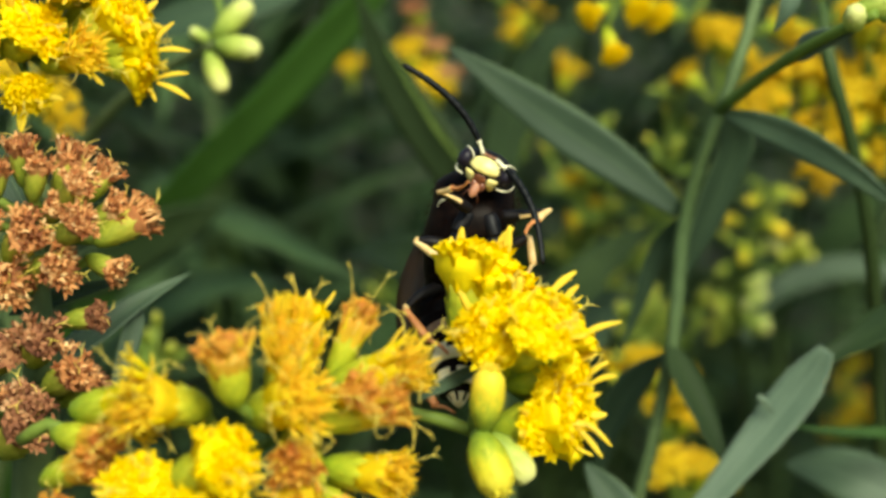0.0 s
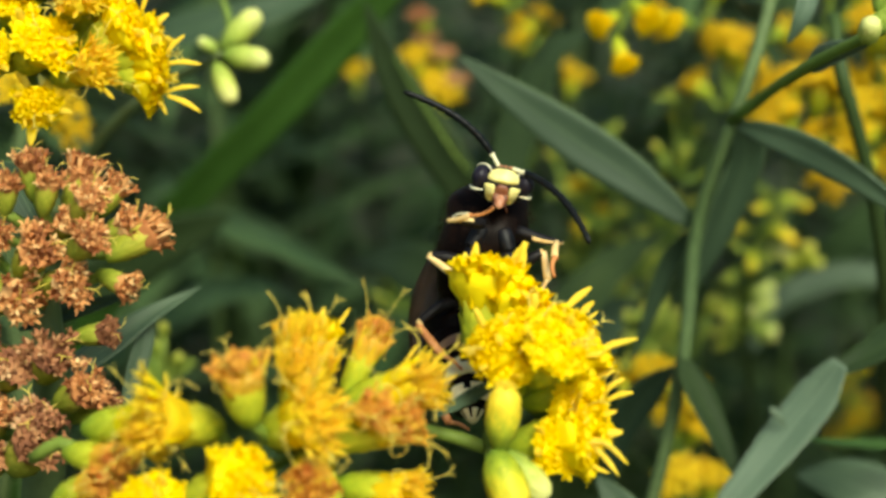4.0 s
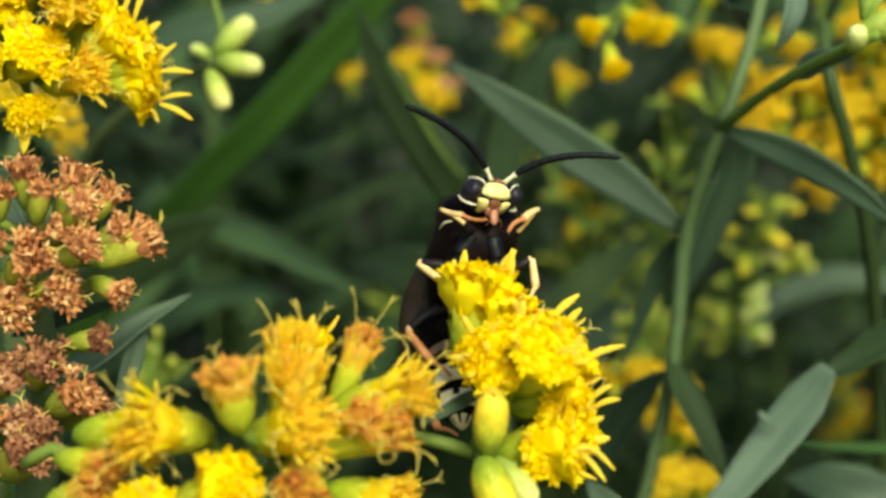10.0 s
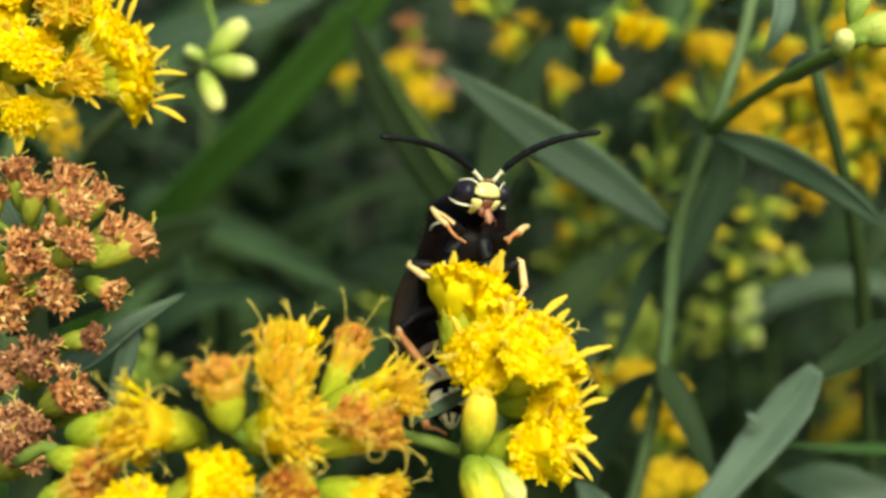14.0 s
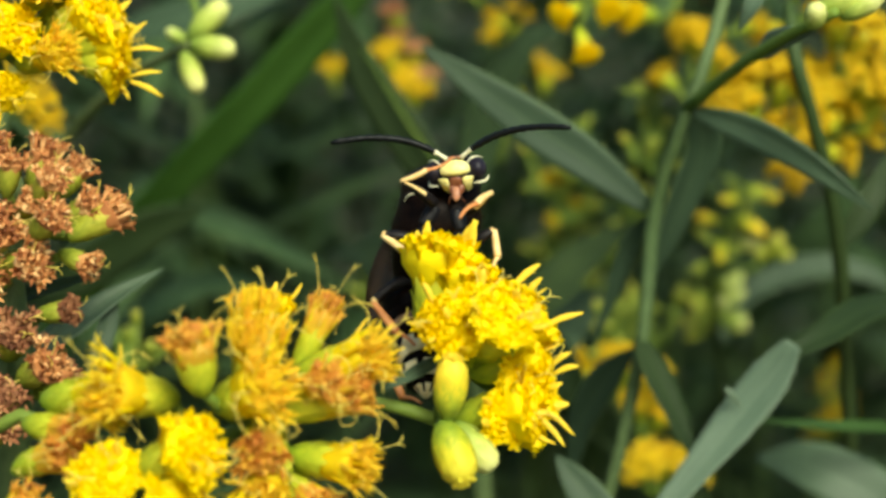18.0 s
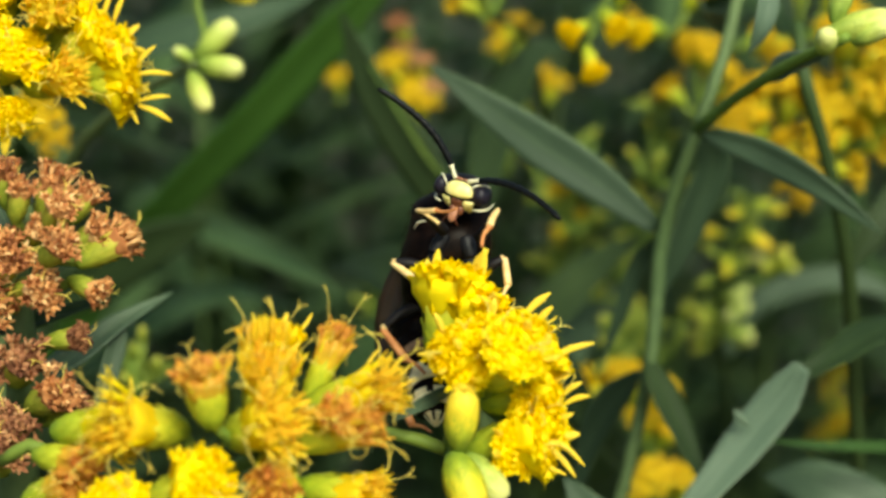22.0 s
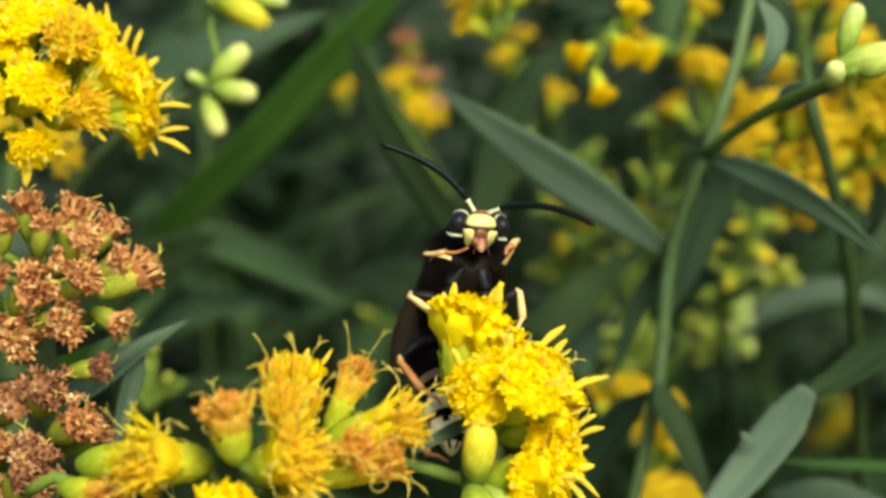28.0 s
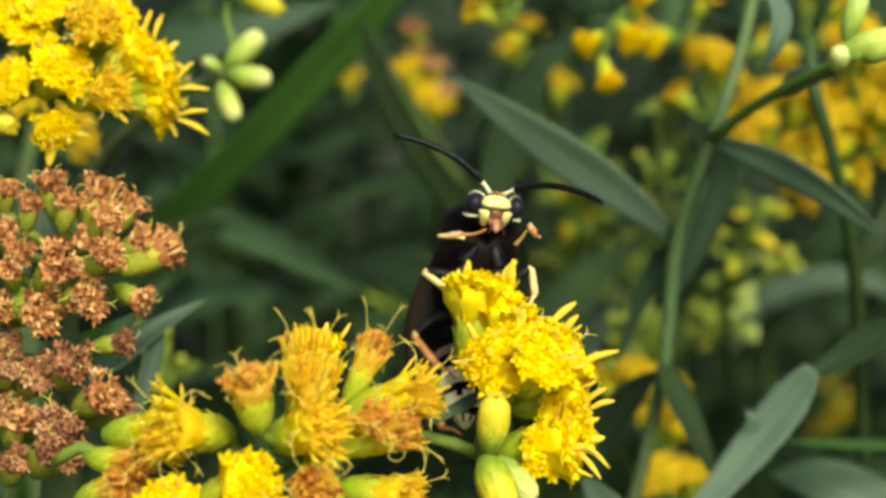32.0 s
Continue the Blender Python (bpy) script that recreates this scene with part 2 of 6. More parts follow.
def curve(points, n):
    """n points on a smooth line through the given ones."""
    p = [Vector(q) for q in points]
    if len(p) == 2:
        return [p[0].lerp(p[1], k / (n - 1)) for k in range(n)]
    knots = [0.0]
    for a, b in zip(p, p[1:]):
        knots.append(knots[-1] + max((b - a).length, 1e-6))
    slope = []
    for i in range(len(p)):
        lo, hi = max(0, i - 1), min(len(p) - 1, i + 1)
        d = (p[hi] - p[lo]) / (knots[hi] - knots[lo])
        if 0 < i < len(p) - 1:
            before, after = knots[i] - knots[lo], knots[hi] - knots[i]
            d = ((p[i] - p[lo]) / before * after + (p[hi] - p[i]) / after * before) / (before + after)
        slope.append(d)
    out = []
    for k in range(n):
        s = k / (n - 1) * (len(p) - 1)
        i = min(int(s), len(p) - 2)
        u, h = s - i, knots[i + 1] - knots[i]
        out.append(p[i] * (2 * u ** 3 - 3 * u ** 2 + 1) + slope[i] * h * (u ** 3 - 2 * u ** 2 + u) + p[i + 1] * (3 * u ** 2 - 2 * u ** 3) + slope[i + 1] * h * (u ** 3 - u ** 2))
    return out


def frames_along(pts, normal):
    n = Vector(normal)
    for i, p in enumerate(pts):
        t = (pts[min(i + 1, len(pts) - 1)] - pts[max(i - 1, 0)]).normalized()
        n = n - t * n.dot(t)
        if n.length < 1e-6:
            n = t.orthogonal()
        n.normalize()
        yield i / (len(pts) - 1), p, t, n, t.cross(n)


def sweep(shape, pts, radius, sides=6, flat=1.0, normal=(0.3, -1, 0.2)):
    """A tube along pts; radius: a function of 0..1 along it; flat: thickness over width."""
    last = None
    for s, p, t, n, b in frames_along(pts, normal):
        r = radius(s)
        row = [p + b * (math.cos(k * math.tau / sides) * r) + n * (math.sin(k * math.tau / sides) * r * flat) for k in range(sides)]
        first = shape.ring(row, [(k / sides, s) for k in range(sides)])
        if last is not None:
            shape.join(last, first, sides)
        else:
            shape.f.append(tuple(range(sides - 1, -1, -1)))
        last = first
    shape.f.append(tuple(range(last, last + sides)))
    return shape


def blade(shape, pts, half_width, normal, fold=0.25, thick=0.16, across=4, wave=0.0, seed=0):
    """A leaf blade: upper and lower skin, folded along its midrib, with an uneven margin."""
    last = None
    m = across + 1
    for s, p, t, n, b in frames_along(pts, normal):
        w = half_width(s)
        rows = []
        for side in (0, 1):
            for k in (range(m) if side == 0 else range(m - 1, -1, -1)):
                u = 2 * k / across - 1
                rise = fold * abs(u) * w + wave * w * math.sin(9 * s + 2.5 * u + seed) * abs(u)
                edge = thick * (1 - 0.75 * abs(u)) * (0.5 + 0.5 * min(1, w))
                rows.append((p + b * (u * w) + n * (rise + (0 if side == 0 else -edge)), (k / across, s)))
        first = shape.ring([r[0] for r in rows], [r[1] for r in rows])
        if last is not None:
            shape.join(last, first, 2 * m)
        else:
            shape.f.append(tuple(range(2 * m - 1, -1, -1)))
        last = first
    shape.f.append(tuple(range(last, last + 2 * m)))
    return shape


def lance(width, peak=0.4, foot=0.12):
    """Half width of a lance-shaped leaf along its length."""
    def half(s):
        if s < peak:
            x = s / peak
            return width * (foot + (1 - foot) * math.sin(x * math.pi / 2) ** 0.9)
        x = (s - peak) / (1 - peak)
        return max(0.02, width * (1 - x ** 1.7) ** 0.9)
    return half


def lathe(shape, profile, sides=12, ridges=0.0):
    """A body turned about z from pairs of height and radius."""
    last = None
    top = profile[-1][0]
    for z, r in profile:
        row = [(r * (1 + ridges * math.cos(3 * a)) * math.cos(a), r * (1 + ridges * math.cos(3 * a)) * math.sin(a), z) for a in (k * math.tau / sides for k in range(sides))]
        first = shape.ring(row, [(k / sides, z / top) for k in range(sides)])
        if last is not None:
            shape.join(last, first, sides)
        else:
            shape.f.append(tuple(range(sides - 1, -1, -1)))
        last = first
    shape.f.append(tuple(range(last, last + sides)))
    return shape


REST = {}


def put(name, mesh, parent, m, label=""):
    """A part on its thing at the pose m, which is in the world."""
    ob = new(name, mesh)
    ob.parent = parent
    ob.matrix_basis = REST[parent].inverted() @ m
    REST[ob] = m
    return tagged(ob, label)


def part(name, shape, material, parent, label="", at=None):
    """One mesh part whose points are in the world's millimetres."""
    at = Vector(shape.v[0] if at is None else at)
    shape.v = [Vector(p) - at for p in shape.v]
    return put(name, shape.mesh(name, material), parent, Matrix.Translation(at * MM), label)


def thing(name, at, label, category, group="", kind=""):
    ob = new(name)
    ob.empty_display_size = 0.01
    ob.location = Vector(at) * MM
    REST[ob] = Matrix.Translation(ob.location)
    return tagged(ob, label, category, group, kind)


def rise_to(a, b):
    """The pose with its foot at a and its z axis toward b."""
    a, b = Vector(a), Vector(b)
    return Matrix.Translation(a * MM) @ (b - a).to_track_quat("Z", "Y").to_matrix().to_4x4()


# ---- ground ----
def make_ground():
    m, nodes, links, bsdf = shader("soil_and_litter")
    n = noise_of(nodes, links, 40.0, 6.0)
    links.new(ramp(nodes, links, n, [(0.25, (0.02, 0.022, 0.01)), (0.5, (0.05, 0.045, 0.022)), (0.75, (0.05, 0.075, 0.022))]), bsdf.inputs["Base Color"])
    bsdf.inputs["Roughness"].default_value = 0.95
    bumped(nodes, links, bsdf, n, 0.01, 0.8)
    s = Shape()
    edge = [-400000, -60000, -9000] + [-4000 + 400 * k for k in range(21)] + [9000, 60000, 400000]
    for y in edge:
        s.ring([(x, y, 12 * noise.noise((x / 700, y / 700, 0)) if abs(x) < 5000 and abs(y) < 5000 else -10) for x in edge], [(0, 0)] * len(edge))
    w = len(edge)
    for j in range(w - 1):
        for i in range(w - 1):
            s.f.append((j * w + i, j * w + i + 1, (j + 1) * w + i + 1, (j + 1) * w + i))
    ob = new("ground", s.mesh("ground", m))
    tagged(ob, "dark soil with leaf litter and moss under the plants", "ground", kind="structure")


make_ground()

# ---- flower heads: templates, foot at the origin, pointing up z ----


def floret(s, foot, way, length, lobe, rng, curl=0.9, wide=0.26, tube=0.1, throat=3):
    """A disc floret: a slender funnel that ends in five pointed, turned-back lobes."""
    foot, way = Vector(foot), Vector(way).normalized()
    side = way.orthogonal().normalized()
    other = way.cross(side)
    spin = rng.random() * math.tau
    rings = []
    for h, r in ((0.0, tube * 0.8), (0.55, tube), (0.85, wide * 0.8), (1.0, wide)):
        row = []
        for k in range(5):
            a = spin + k * math.tau / 5
            row.append(foot + way * (length * h) + (side * math.cos(a) + other * math.sin(a)) * r)
        rings.append(s.ring(row, [(k / 5, h) for k in range(5)]))
    for a, b in zip(rings, rings[1:]):
        s.join(a, b, 5)
    s.f.append(tuple(rings[throat] + k for k in range(5)))
    for k in range(5):
        a = spin + (k + 0.5) * math.tau / 5
        out = side * math.cos(a) + other * math.sin(a)
        along = way.cross(out)
        root = foot + way * length + out * (wide * 0.8)
        size = lobe * rng.uniform(0.75, 1.25)
        bend = curl * rng.uniform(0.6, 1.3)
        mid = root + (out * math.sin(bend) + way * math.cos(bend)) * size * 0.55
        tip = mid + (out * math.sin(bend * 1.7) + way * math.cos(bend * 1.7)) * size * 0.55
        w = wide * 0.62
        first = s.ring([root + along * w, root - along * w, mid - along * w * 0.75, mid + along * w * 0.75, tip, mid + way * 0.05], [(0, 1)] * 6)
        s.f.extend([(first, first + 1, first + 2, first + 5), (first, first + 5, first + 3), (first + 5, first + 2, first + 4), (first + 3, first + 5, first + 4)])


def cup_shape(rng, length=2.9, girth=1.12, rings=4, bracts=7, sides=12):
    """The involucre: an egg-shaped cup clad in overlapping bracts."""
    s = Shape()
    prof = ((0, 0.32), (0.1, 0.52), (0.25, 0.7), (0.45, 0.84), (0.7, 0.95), (0.9, 1.0), (1.0, 1.0))
    lathe(s, [(h * length, r * girth * 0.95) for h, r in prof], sides)
    def radius(h):
        for (h0, r0), (h1, r1) in zip(prof, prof[1:]):
            if h <= h1:
                return girth * (r0 + (r1 - r0) * (h - h0) / (h1 - h0))
        return girth
    for ring in range(rings):
        for k in range(bracts):
            a = (k + 0.5 * ring + rng.uniform(-0.1, 0.1)) * math.tau / bracts
            h0 = 0.02 + 0.17 * ring
            h1 = min(1.06, h0 + 0.42 + rng.uniform(-0.04, 0.05))
            half = 0.42 * girth * (1 - 0.09 * ring)
            last = None
            for j, (q, w) in enumerate(((0, 0.7), (0.35, 1.0), (0.7, 0.75), (1.0, 0.08))):
                h = h0 + (h1 - h0) * q
                r = radius(min(h, 1)) + 0.035 + 0.04 * q + (0.06 if q == 1 else 0)
                row = []
                for u in (-1, 0, 1):
                    b = a + u * w * half / max(r, 0.3)
                    rr = r + (0.035 if u == 0 else -0.02)
                    row.append((rr * math.cos(b), rr * math.sin(b), h * length))
                first = s.ring(row, [(0.5, max(0.0, min(1, h * 0.85 + (q - 0.35) * 0.3)))] * 3)
                if last is not None:
                    s.join(last, first, 3, False)
                last = first
    return s


def strap(rng, length, width, droop):
    """A ray floret: a narrow strap with a blunt notched tip."""
    s = Shape()
    side = rng.uniform(-0.25, 0.25)
    pts = curve([(0, 0, 0), (0.02 * length, side * 0.3 * length, 0.5 * length), (droop * length, side * length, length)], 7)
    blade(s, pts, lambda u: width * (0.35 + 0.65 * min(1, u * 2.2)) * (1 if u < 0.85 else 0.7 if u < 0.99 else 0.35), (1, 0, 0.1), 0.3, 0.07, 2)
    return s


def style_shape(rng, length, curl):
    """A pale thread that forks and curls at its end."""
    s = Shape()
    turn = rng.uniform(-1, 1)
    pts = [Vector((0, 0, 0))]
    a = 0.0
    for k in range(8):
        a += curl / 8 * (0.4 + 1.2 * k / 8)
        pts.append(pts[-1] + Vector((math.sin(a) * length / 8, turn * 0.03 * k * length / 8, math.cos(a) * length / 8)))
    sweep(s, pts, lambda u: 0.038 - 0.012 * u, 4)
    end, before = pts[-1], pts[-2]
    d = (end - before).normalized()
    for w in (-1, 1):
        o = Vector((0.25, w, 0.1)).normalized()
        sweep(s, curve([end - d * 0.05, end + d * 0.25 + o * 0.14, end + d * 0.42 + o * 0.42], 4), lambda u: 0.038 * (1 - 0.4 * u), 4)
    return s


TEMPLATES = {}


def dome(rng, n, radius, z, spread):
    """Feet and directions of n florets, evenly spread over a dome."""
    for k in range(n):
        q = math.sqrt((k + 0.5) / n)
        a = k * 2.39996 + rng.uniform(-0.25, 0.25)
        tilt = spread * q ** 1.2 + rng.uniform(-0.1, 0.1)
        yield (radius * q * math.cos(a), radius * q * math.sin(a), z - 0.25 * q), (math.sin(tilt) * math.cos(a), math.sin(tilt) * math.sin(a), math.cos(tilt)), q


def ring_pose(rng, a, r, z, tilt):
    return Matrix.Translation(Vector((r * math.cos(a), r * math.sin(a), z)) * MM) @ Matrix.Rotation(a, 4, "Z") @ Matrix.Rotation(tilt, 4, "Y") @ Matrix.Rotation(rng.uniform(-0.5, 0.5), 4, "Z")


def make_template(kind, seed):
    """Meshes of one flower head, about five millimetres tall: the cup and what stands in it."""
    rng = random.Random(seed)
    subs = []
    if "bud" in kind:
        s = Shape()
        for k in range(9 if kind == "bud" else 0):
            a = k * 2.4
            q = 0.62 * math.sqrt((k + 0.5) / 9)
            floret(s, (q * math.cos(a), q * math.sin(a), 4.0), (0.3 * q * math.cos(a), 0.3 * q * math.sin(a), 1), rng.uniform(0.5, 0.85), 0.16, rng, 0.3, 0.22, 0.13, 3)
        prof = ((0, 0.35), (0.12, 0.7), (0.35, 0.96), (0.6, 1.0), (0.8, 0.94), (0.93, 0.76), (0.985, 0.5), (1.0, 0.2))
        lathe(s, [(h * 4.6, r * 1.18) for h, r in prof], 12, 0.03)
        for ring in range(4):
            for k in range(6):
                a = (k + 0.5 * ring) * math.tau / 6
                h0, h1 = 0.02 + 0.16 * ring, min(0.99, 0.5 + 0.16 * ring + rng.uniform(-0.03, 0.03))
                last = None
                for q, w in ((0, 0.7), (0.4, 1.0), (0.75, 0.7), (1.0, 0.06)):
                    h = h0 + (h1 - h0) * q
                    r = 1.18 * np.interp(h, [p[0] for p in prof], [p[1] for p in prof]) + 0.03
                    row = [((r + (0.1 if u == 0 else -0.02)) * math.cos(a + u * w * 0.5 / max(r, 0.4)), (r + (0.1 if u == 0 else -0.02)) * math.sin(a + u * w * 0.5 / max(r, 0.4)), h * 4.6) for u in (-1, 0, 1)]
                    first = s.ring(row, [(0.5, max(0.0, min(1.0, h * 0.85 + (q - 0.3) * 0.3)))] * 3)
                    if last is not None:
                        s.join(last, first, 3, False)
                    last = first
        return s.mesh("bud", {"bud": BUD, "pale_bud": BUD_PALE, "green_bud": BUD_GREEN}[kind]), subs
    old = kind in ("withered", "dry")
    cup = cup_shape(rng, girth=1.02 if not old else 1.04).mesh("flower_head", CUP_OLD if old else CUP)
    n, wide, spread, long, lobe, curl, throat, material = {
        "fresh": (44, 1.04, 0.5, (1.4, 1.8), 0.36, 0.7, 0.31, YELLOW), "ageing": (22, 0.9, 0.32, (1.5, 2.7), 0.66, 0.4, 0.21, ORANGE),
        "ochre": (22, 1.0, 0.8, (1.4, 2.1), 0.45, 0.8, 0.28, YELLOW_SHADED), "upright": (42, 1.04, 0.42, (1.4, 2.0), 0.36, 0.6, 0.31, YELLOW), "rusty": (24, 0.92, 0.3, (1.3, 2.1), 0.44, 0.45, 0.25, RUST), "dry": (24, 0.96, 0.45, (0.6, 1.5), 0.4, 0.9, 0.23, DRY), "withered": (24, 0.98, 0.5, (0.6, 1.6), 0.42, 0.9, 0.24, BROWN)}[kind]
    single = []
    for v in range(4):
        s = Shape()
        floret(s, (0, 0, 0), (0, 0, 1), rng.uniform(*long), lobe, rng, curl * (1 if not old else rng.uniform(0.5, 1.5)), throat, 0.13, 2 if old else 3)
        single.append(s.mesh("disc_floret", material))
    mass = Shape()
    for k, (foot, way, q) in enumerate(dome(rng, n, wide, 2.7, spread)):
        way = Vector(way) + Vector([rng.uniform(-0.3, 0.3) * (1 if old else 0.4) for _ in range(3)])
        floret(mass, foot, way, rng.uniform(*long), lobe, rng, curl, throat, 0.13, 2 if old else 3)
        m = Matrix.Translation(Vector(foot) * MM) @ way.to_track_quat("Z", "Y").to_matrix().to_4x4() @ Matrix.Rotation(rng.random() * 6, 4, "Z")
        subs.append(("disc_floret", single[k % 4], m))
    core = Shape()
    reach = 0.5 * (long[0] + long[1]) * (0.6 if old else 0.97 if kind in ("fresh", "upright", "ochre") else 0.72)
    crown = [(2.7 - 0.25 * q + math.cos(spread * q ** 1.2) * reach, wide * q + math.sin(spread * q ** 1.2) * reach) for q in (0.98, 0.9, 0.78, 0.62, 0.45, 0.25, 0.06)]
    lathe(core, [(2.2, 0.85), (2.6, 1.05), (0.5 * 2.6 + 0.5 * crown[0][0], (0.53 if material is YELLOW else 0.4) + 0.55 * crown[0][1]), *crown], 22, 0.03)
    core.v = [(x * (1 + 0.18 * noise.noise((x * 3, y * 3, z * 3 + seed))), y * (1 + 0.18 * noise.noise((y * 3, z * 3, x * 3))), z + 0.12 * noise.noise((x * 4, y * 4, seed))) for x, y, z in core.v]
    subs.append(("floret_core", core.mesh("floret_core", YELLOW_CORE if material is YELLOW else material), Matrix.Identity(4)))
    far = ("floret_mass", mass.mesh("floret_mass", material), Matrix.Identity(4))
    if kind in ("fresh", "ochre", "upright"):
        shapes = [strap(rng, rng.uniform(2.1, 2.7), 0.25, rng.uniform(-0.1, 0.35)).mesh("ray_floret", RAY) for _ in range(3)]
        for k in range(0 if kind == "upright" else 3):
            subs.append(("ray_floret", shapes[k % 3], ring_pose(rng, k * math.tau / 3 + rng.uniform(-0.4, 0.4), 0.85, 2.75, rng.uniform(0.2, 0.55))))
        stem = style_shape(rng, 1.0, 0.6).mesh("style", STYLE)
        for k in range(0 if kind == "upright" else 2):
            subs.append(("style", stem, ring_pose(rng, rng.random() * 6.3, 0.4, 4.2, rng.uniform(0, 0.6))))
    elif kind in ("ageing", "rusty"):
        shapes = [strap(rng, rng.uniform(1.7, 2.2), 0.17, rng.uniform(-0.2, 0.5)).mesh("ray_floret", RAY if kind == "ageing" else RUST) for _ in range(3)]
        for k in range(6):
            subs.append(("ray_floret", shapes[k % 3], ring_pose(rng, k * math.tau / 6 + rng.uniform(-0.3, 0.3), 0.75, 2.9, rng.uniform(0.15, 0.7))))
        threads = [style_shape(rng, rng.uniform(1.9, 3.0), c).mesh("style", STYLE) for c in (0.5, 1.8, 6.5, 0.9, 3.4)]
        for k in range(8):
            subs.append(("style", threads[k % 5], ring_pose(rng, k * 0.8 + rng.uniform(-0.4, 0.4), 0.6, 3.5, rng.uniform(0.1, 0.7))))
    else:
        thread = style_shape(rng, 0.9, 0.9).mesh("style", STYLE)
        for k in range(2):
            subs.append(("style", thread, ring_pose(rng, rng.random() * 6.3, 0.5, 3.8, rng.uniform(0.1, 0.7))))
    subs.insert(0, far)
    return cup, subs


for kind_name, count in (("fresh", 4), ("upright", 3), ("ageing", 3), ("rusty", 3), ("ochre", 3), ("withered", 4), ("dry", 3), ("bud", 2), ("pale_bud", 2), ("green_bud", 2)):
    TEMPLATES[kind_name] = [make_template(kind_name, 31 * k + len(kind_name)) for k in range(count)]
HEAD_LABEL = {"upright": "narrow bright yellow goldenrod head", "fresh": "open bright yellow goldenrod head", "ageing": "ageing head with orange florets and curled styles", "rusty": "fading head with rusty pink florets", "ochre": "open goldenrod head, its yellow darkened as if in shade", "dry": "withered head with dark red-brown dry florets", "withered": "withered head with dry brown florets", "bud": "closed yellow-green bud", "pale_bud": "closed pale green bud", "green_bud": "small closed green bud"}
NUMBER = [0]


def head(plant, kind, foot, tip, fat=1.0, stalk=None, spin=None):
    """A flower head on its plant, from its foot to its top; stalk: where its little stalk starts."""
    k = NUMBER[0] = NUMBER[0] + 1
    cup, subs = TEMPLATES[kind][k % len(TEMPLATES[kind])]
    size = (Vector(tip) - Vector(foot)).length / 4.7
    m = rise_to(foot, tip) @ Matrix.Rotation(k * 1.7 if spin is None else spin, 4, "Z") @ Matrix.Diagonal((size * fat, size * fat, size, 1))
    ob = put("bud" if "bud" in kind else "flower_head", cup, plant, m, HEAD_LABEL[kind])
    for name, mesh, local in subs[1:]:
        put(name, mesh, ob, m @ local)
    if stalk is not None:
        a, b = Vector(stalk), Vector(foot)
        way = (Vector(tip) - b).normalized()
        bow = (a + b) / 2 + Vector((0, 0, -0.12 * (a - b).length))
        part("flower_stalk", sweep(Shape(), curve([a, bow, b + way * 0.35], 7), lambda s: 0.42 - 0.08 * s), TWIG, plant)
    return ob


def ray(ob, foot, tip, width=0.3):
    """A single ray floret that stands out from a flower head."""
    a, b = Vector(foot), Vector(tip)
    pts = curve([a, (a + b) / 2 + Vector((0, 0, 0.15)), b], 8)
    part("ray_floret", blade(Shape(), pts, lambda u: width * (0.6 + 0.4 * min(1, u * 2)) * (1 if u < 0.55 else 1 - 0.7 * ((u - 0.55) / 0.45) ** 1.6), (0, -1, 0.4), 0.25, 0.09, 2), RAY, ob)


def stem_line(plant, points, thick, thin, n=14, material=None, name="stem", sides=9):
    part(name, sweep(Shape(), curve(points, n), lambda s: (thick + (thin - thick) * s) * (1 + 0.06 * math.sin(17 * s)), sides), material or STEM, plant)


def leaf(plant, points, width, normal=(0, -1, 0.4), material=None, fold=0.22, peak=0.4, foot=0.12, n=18, wave=0.05, label=""):
    part("leaf", blade(Shape(), curve(points, n), lance(width, peak, foot), normal, fold, 0.2, 6, wave, points[0][0]), material or LEAF, plant, label)


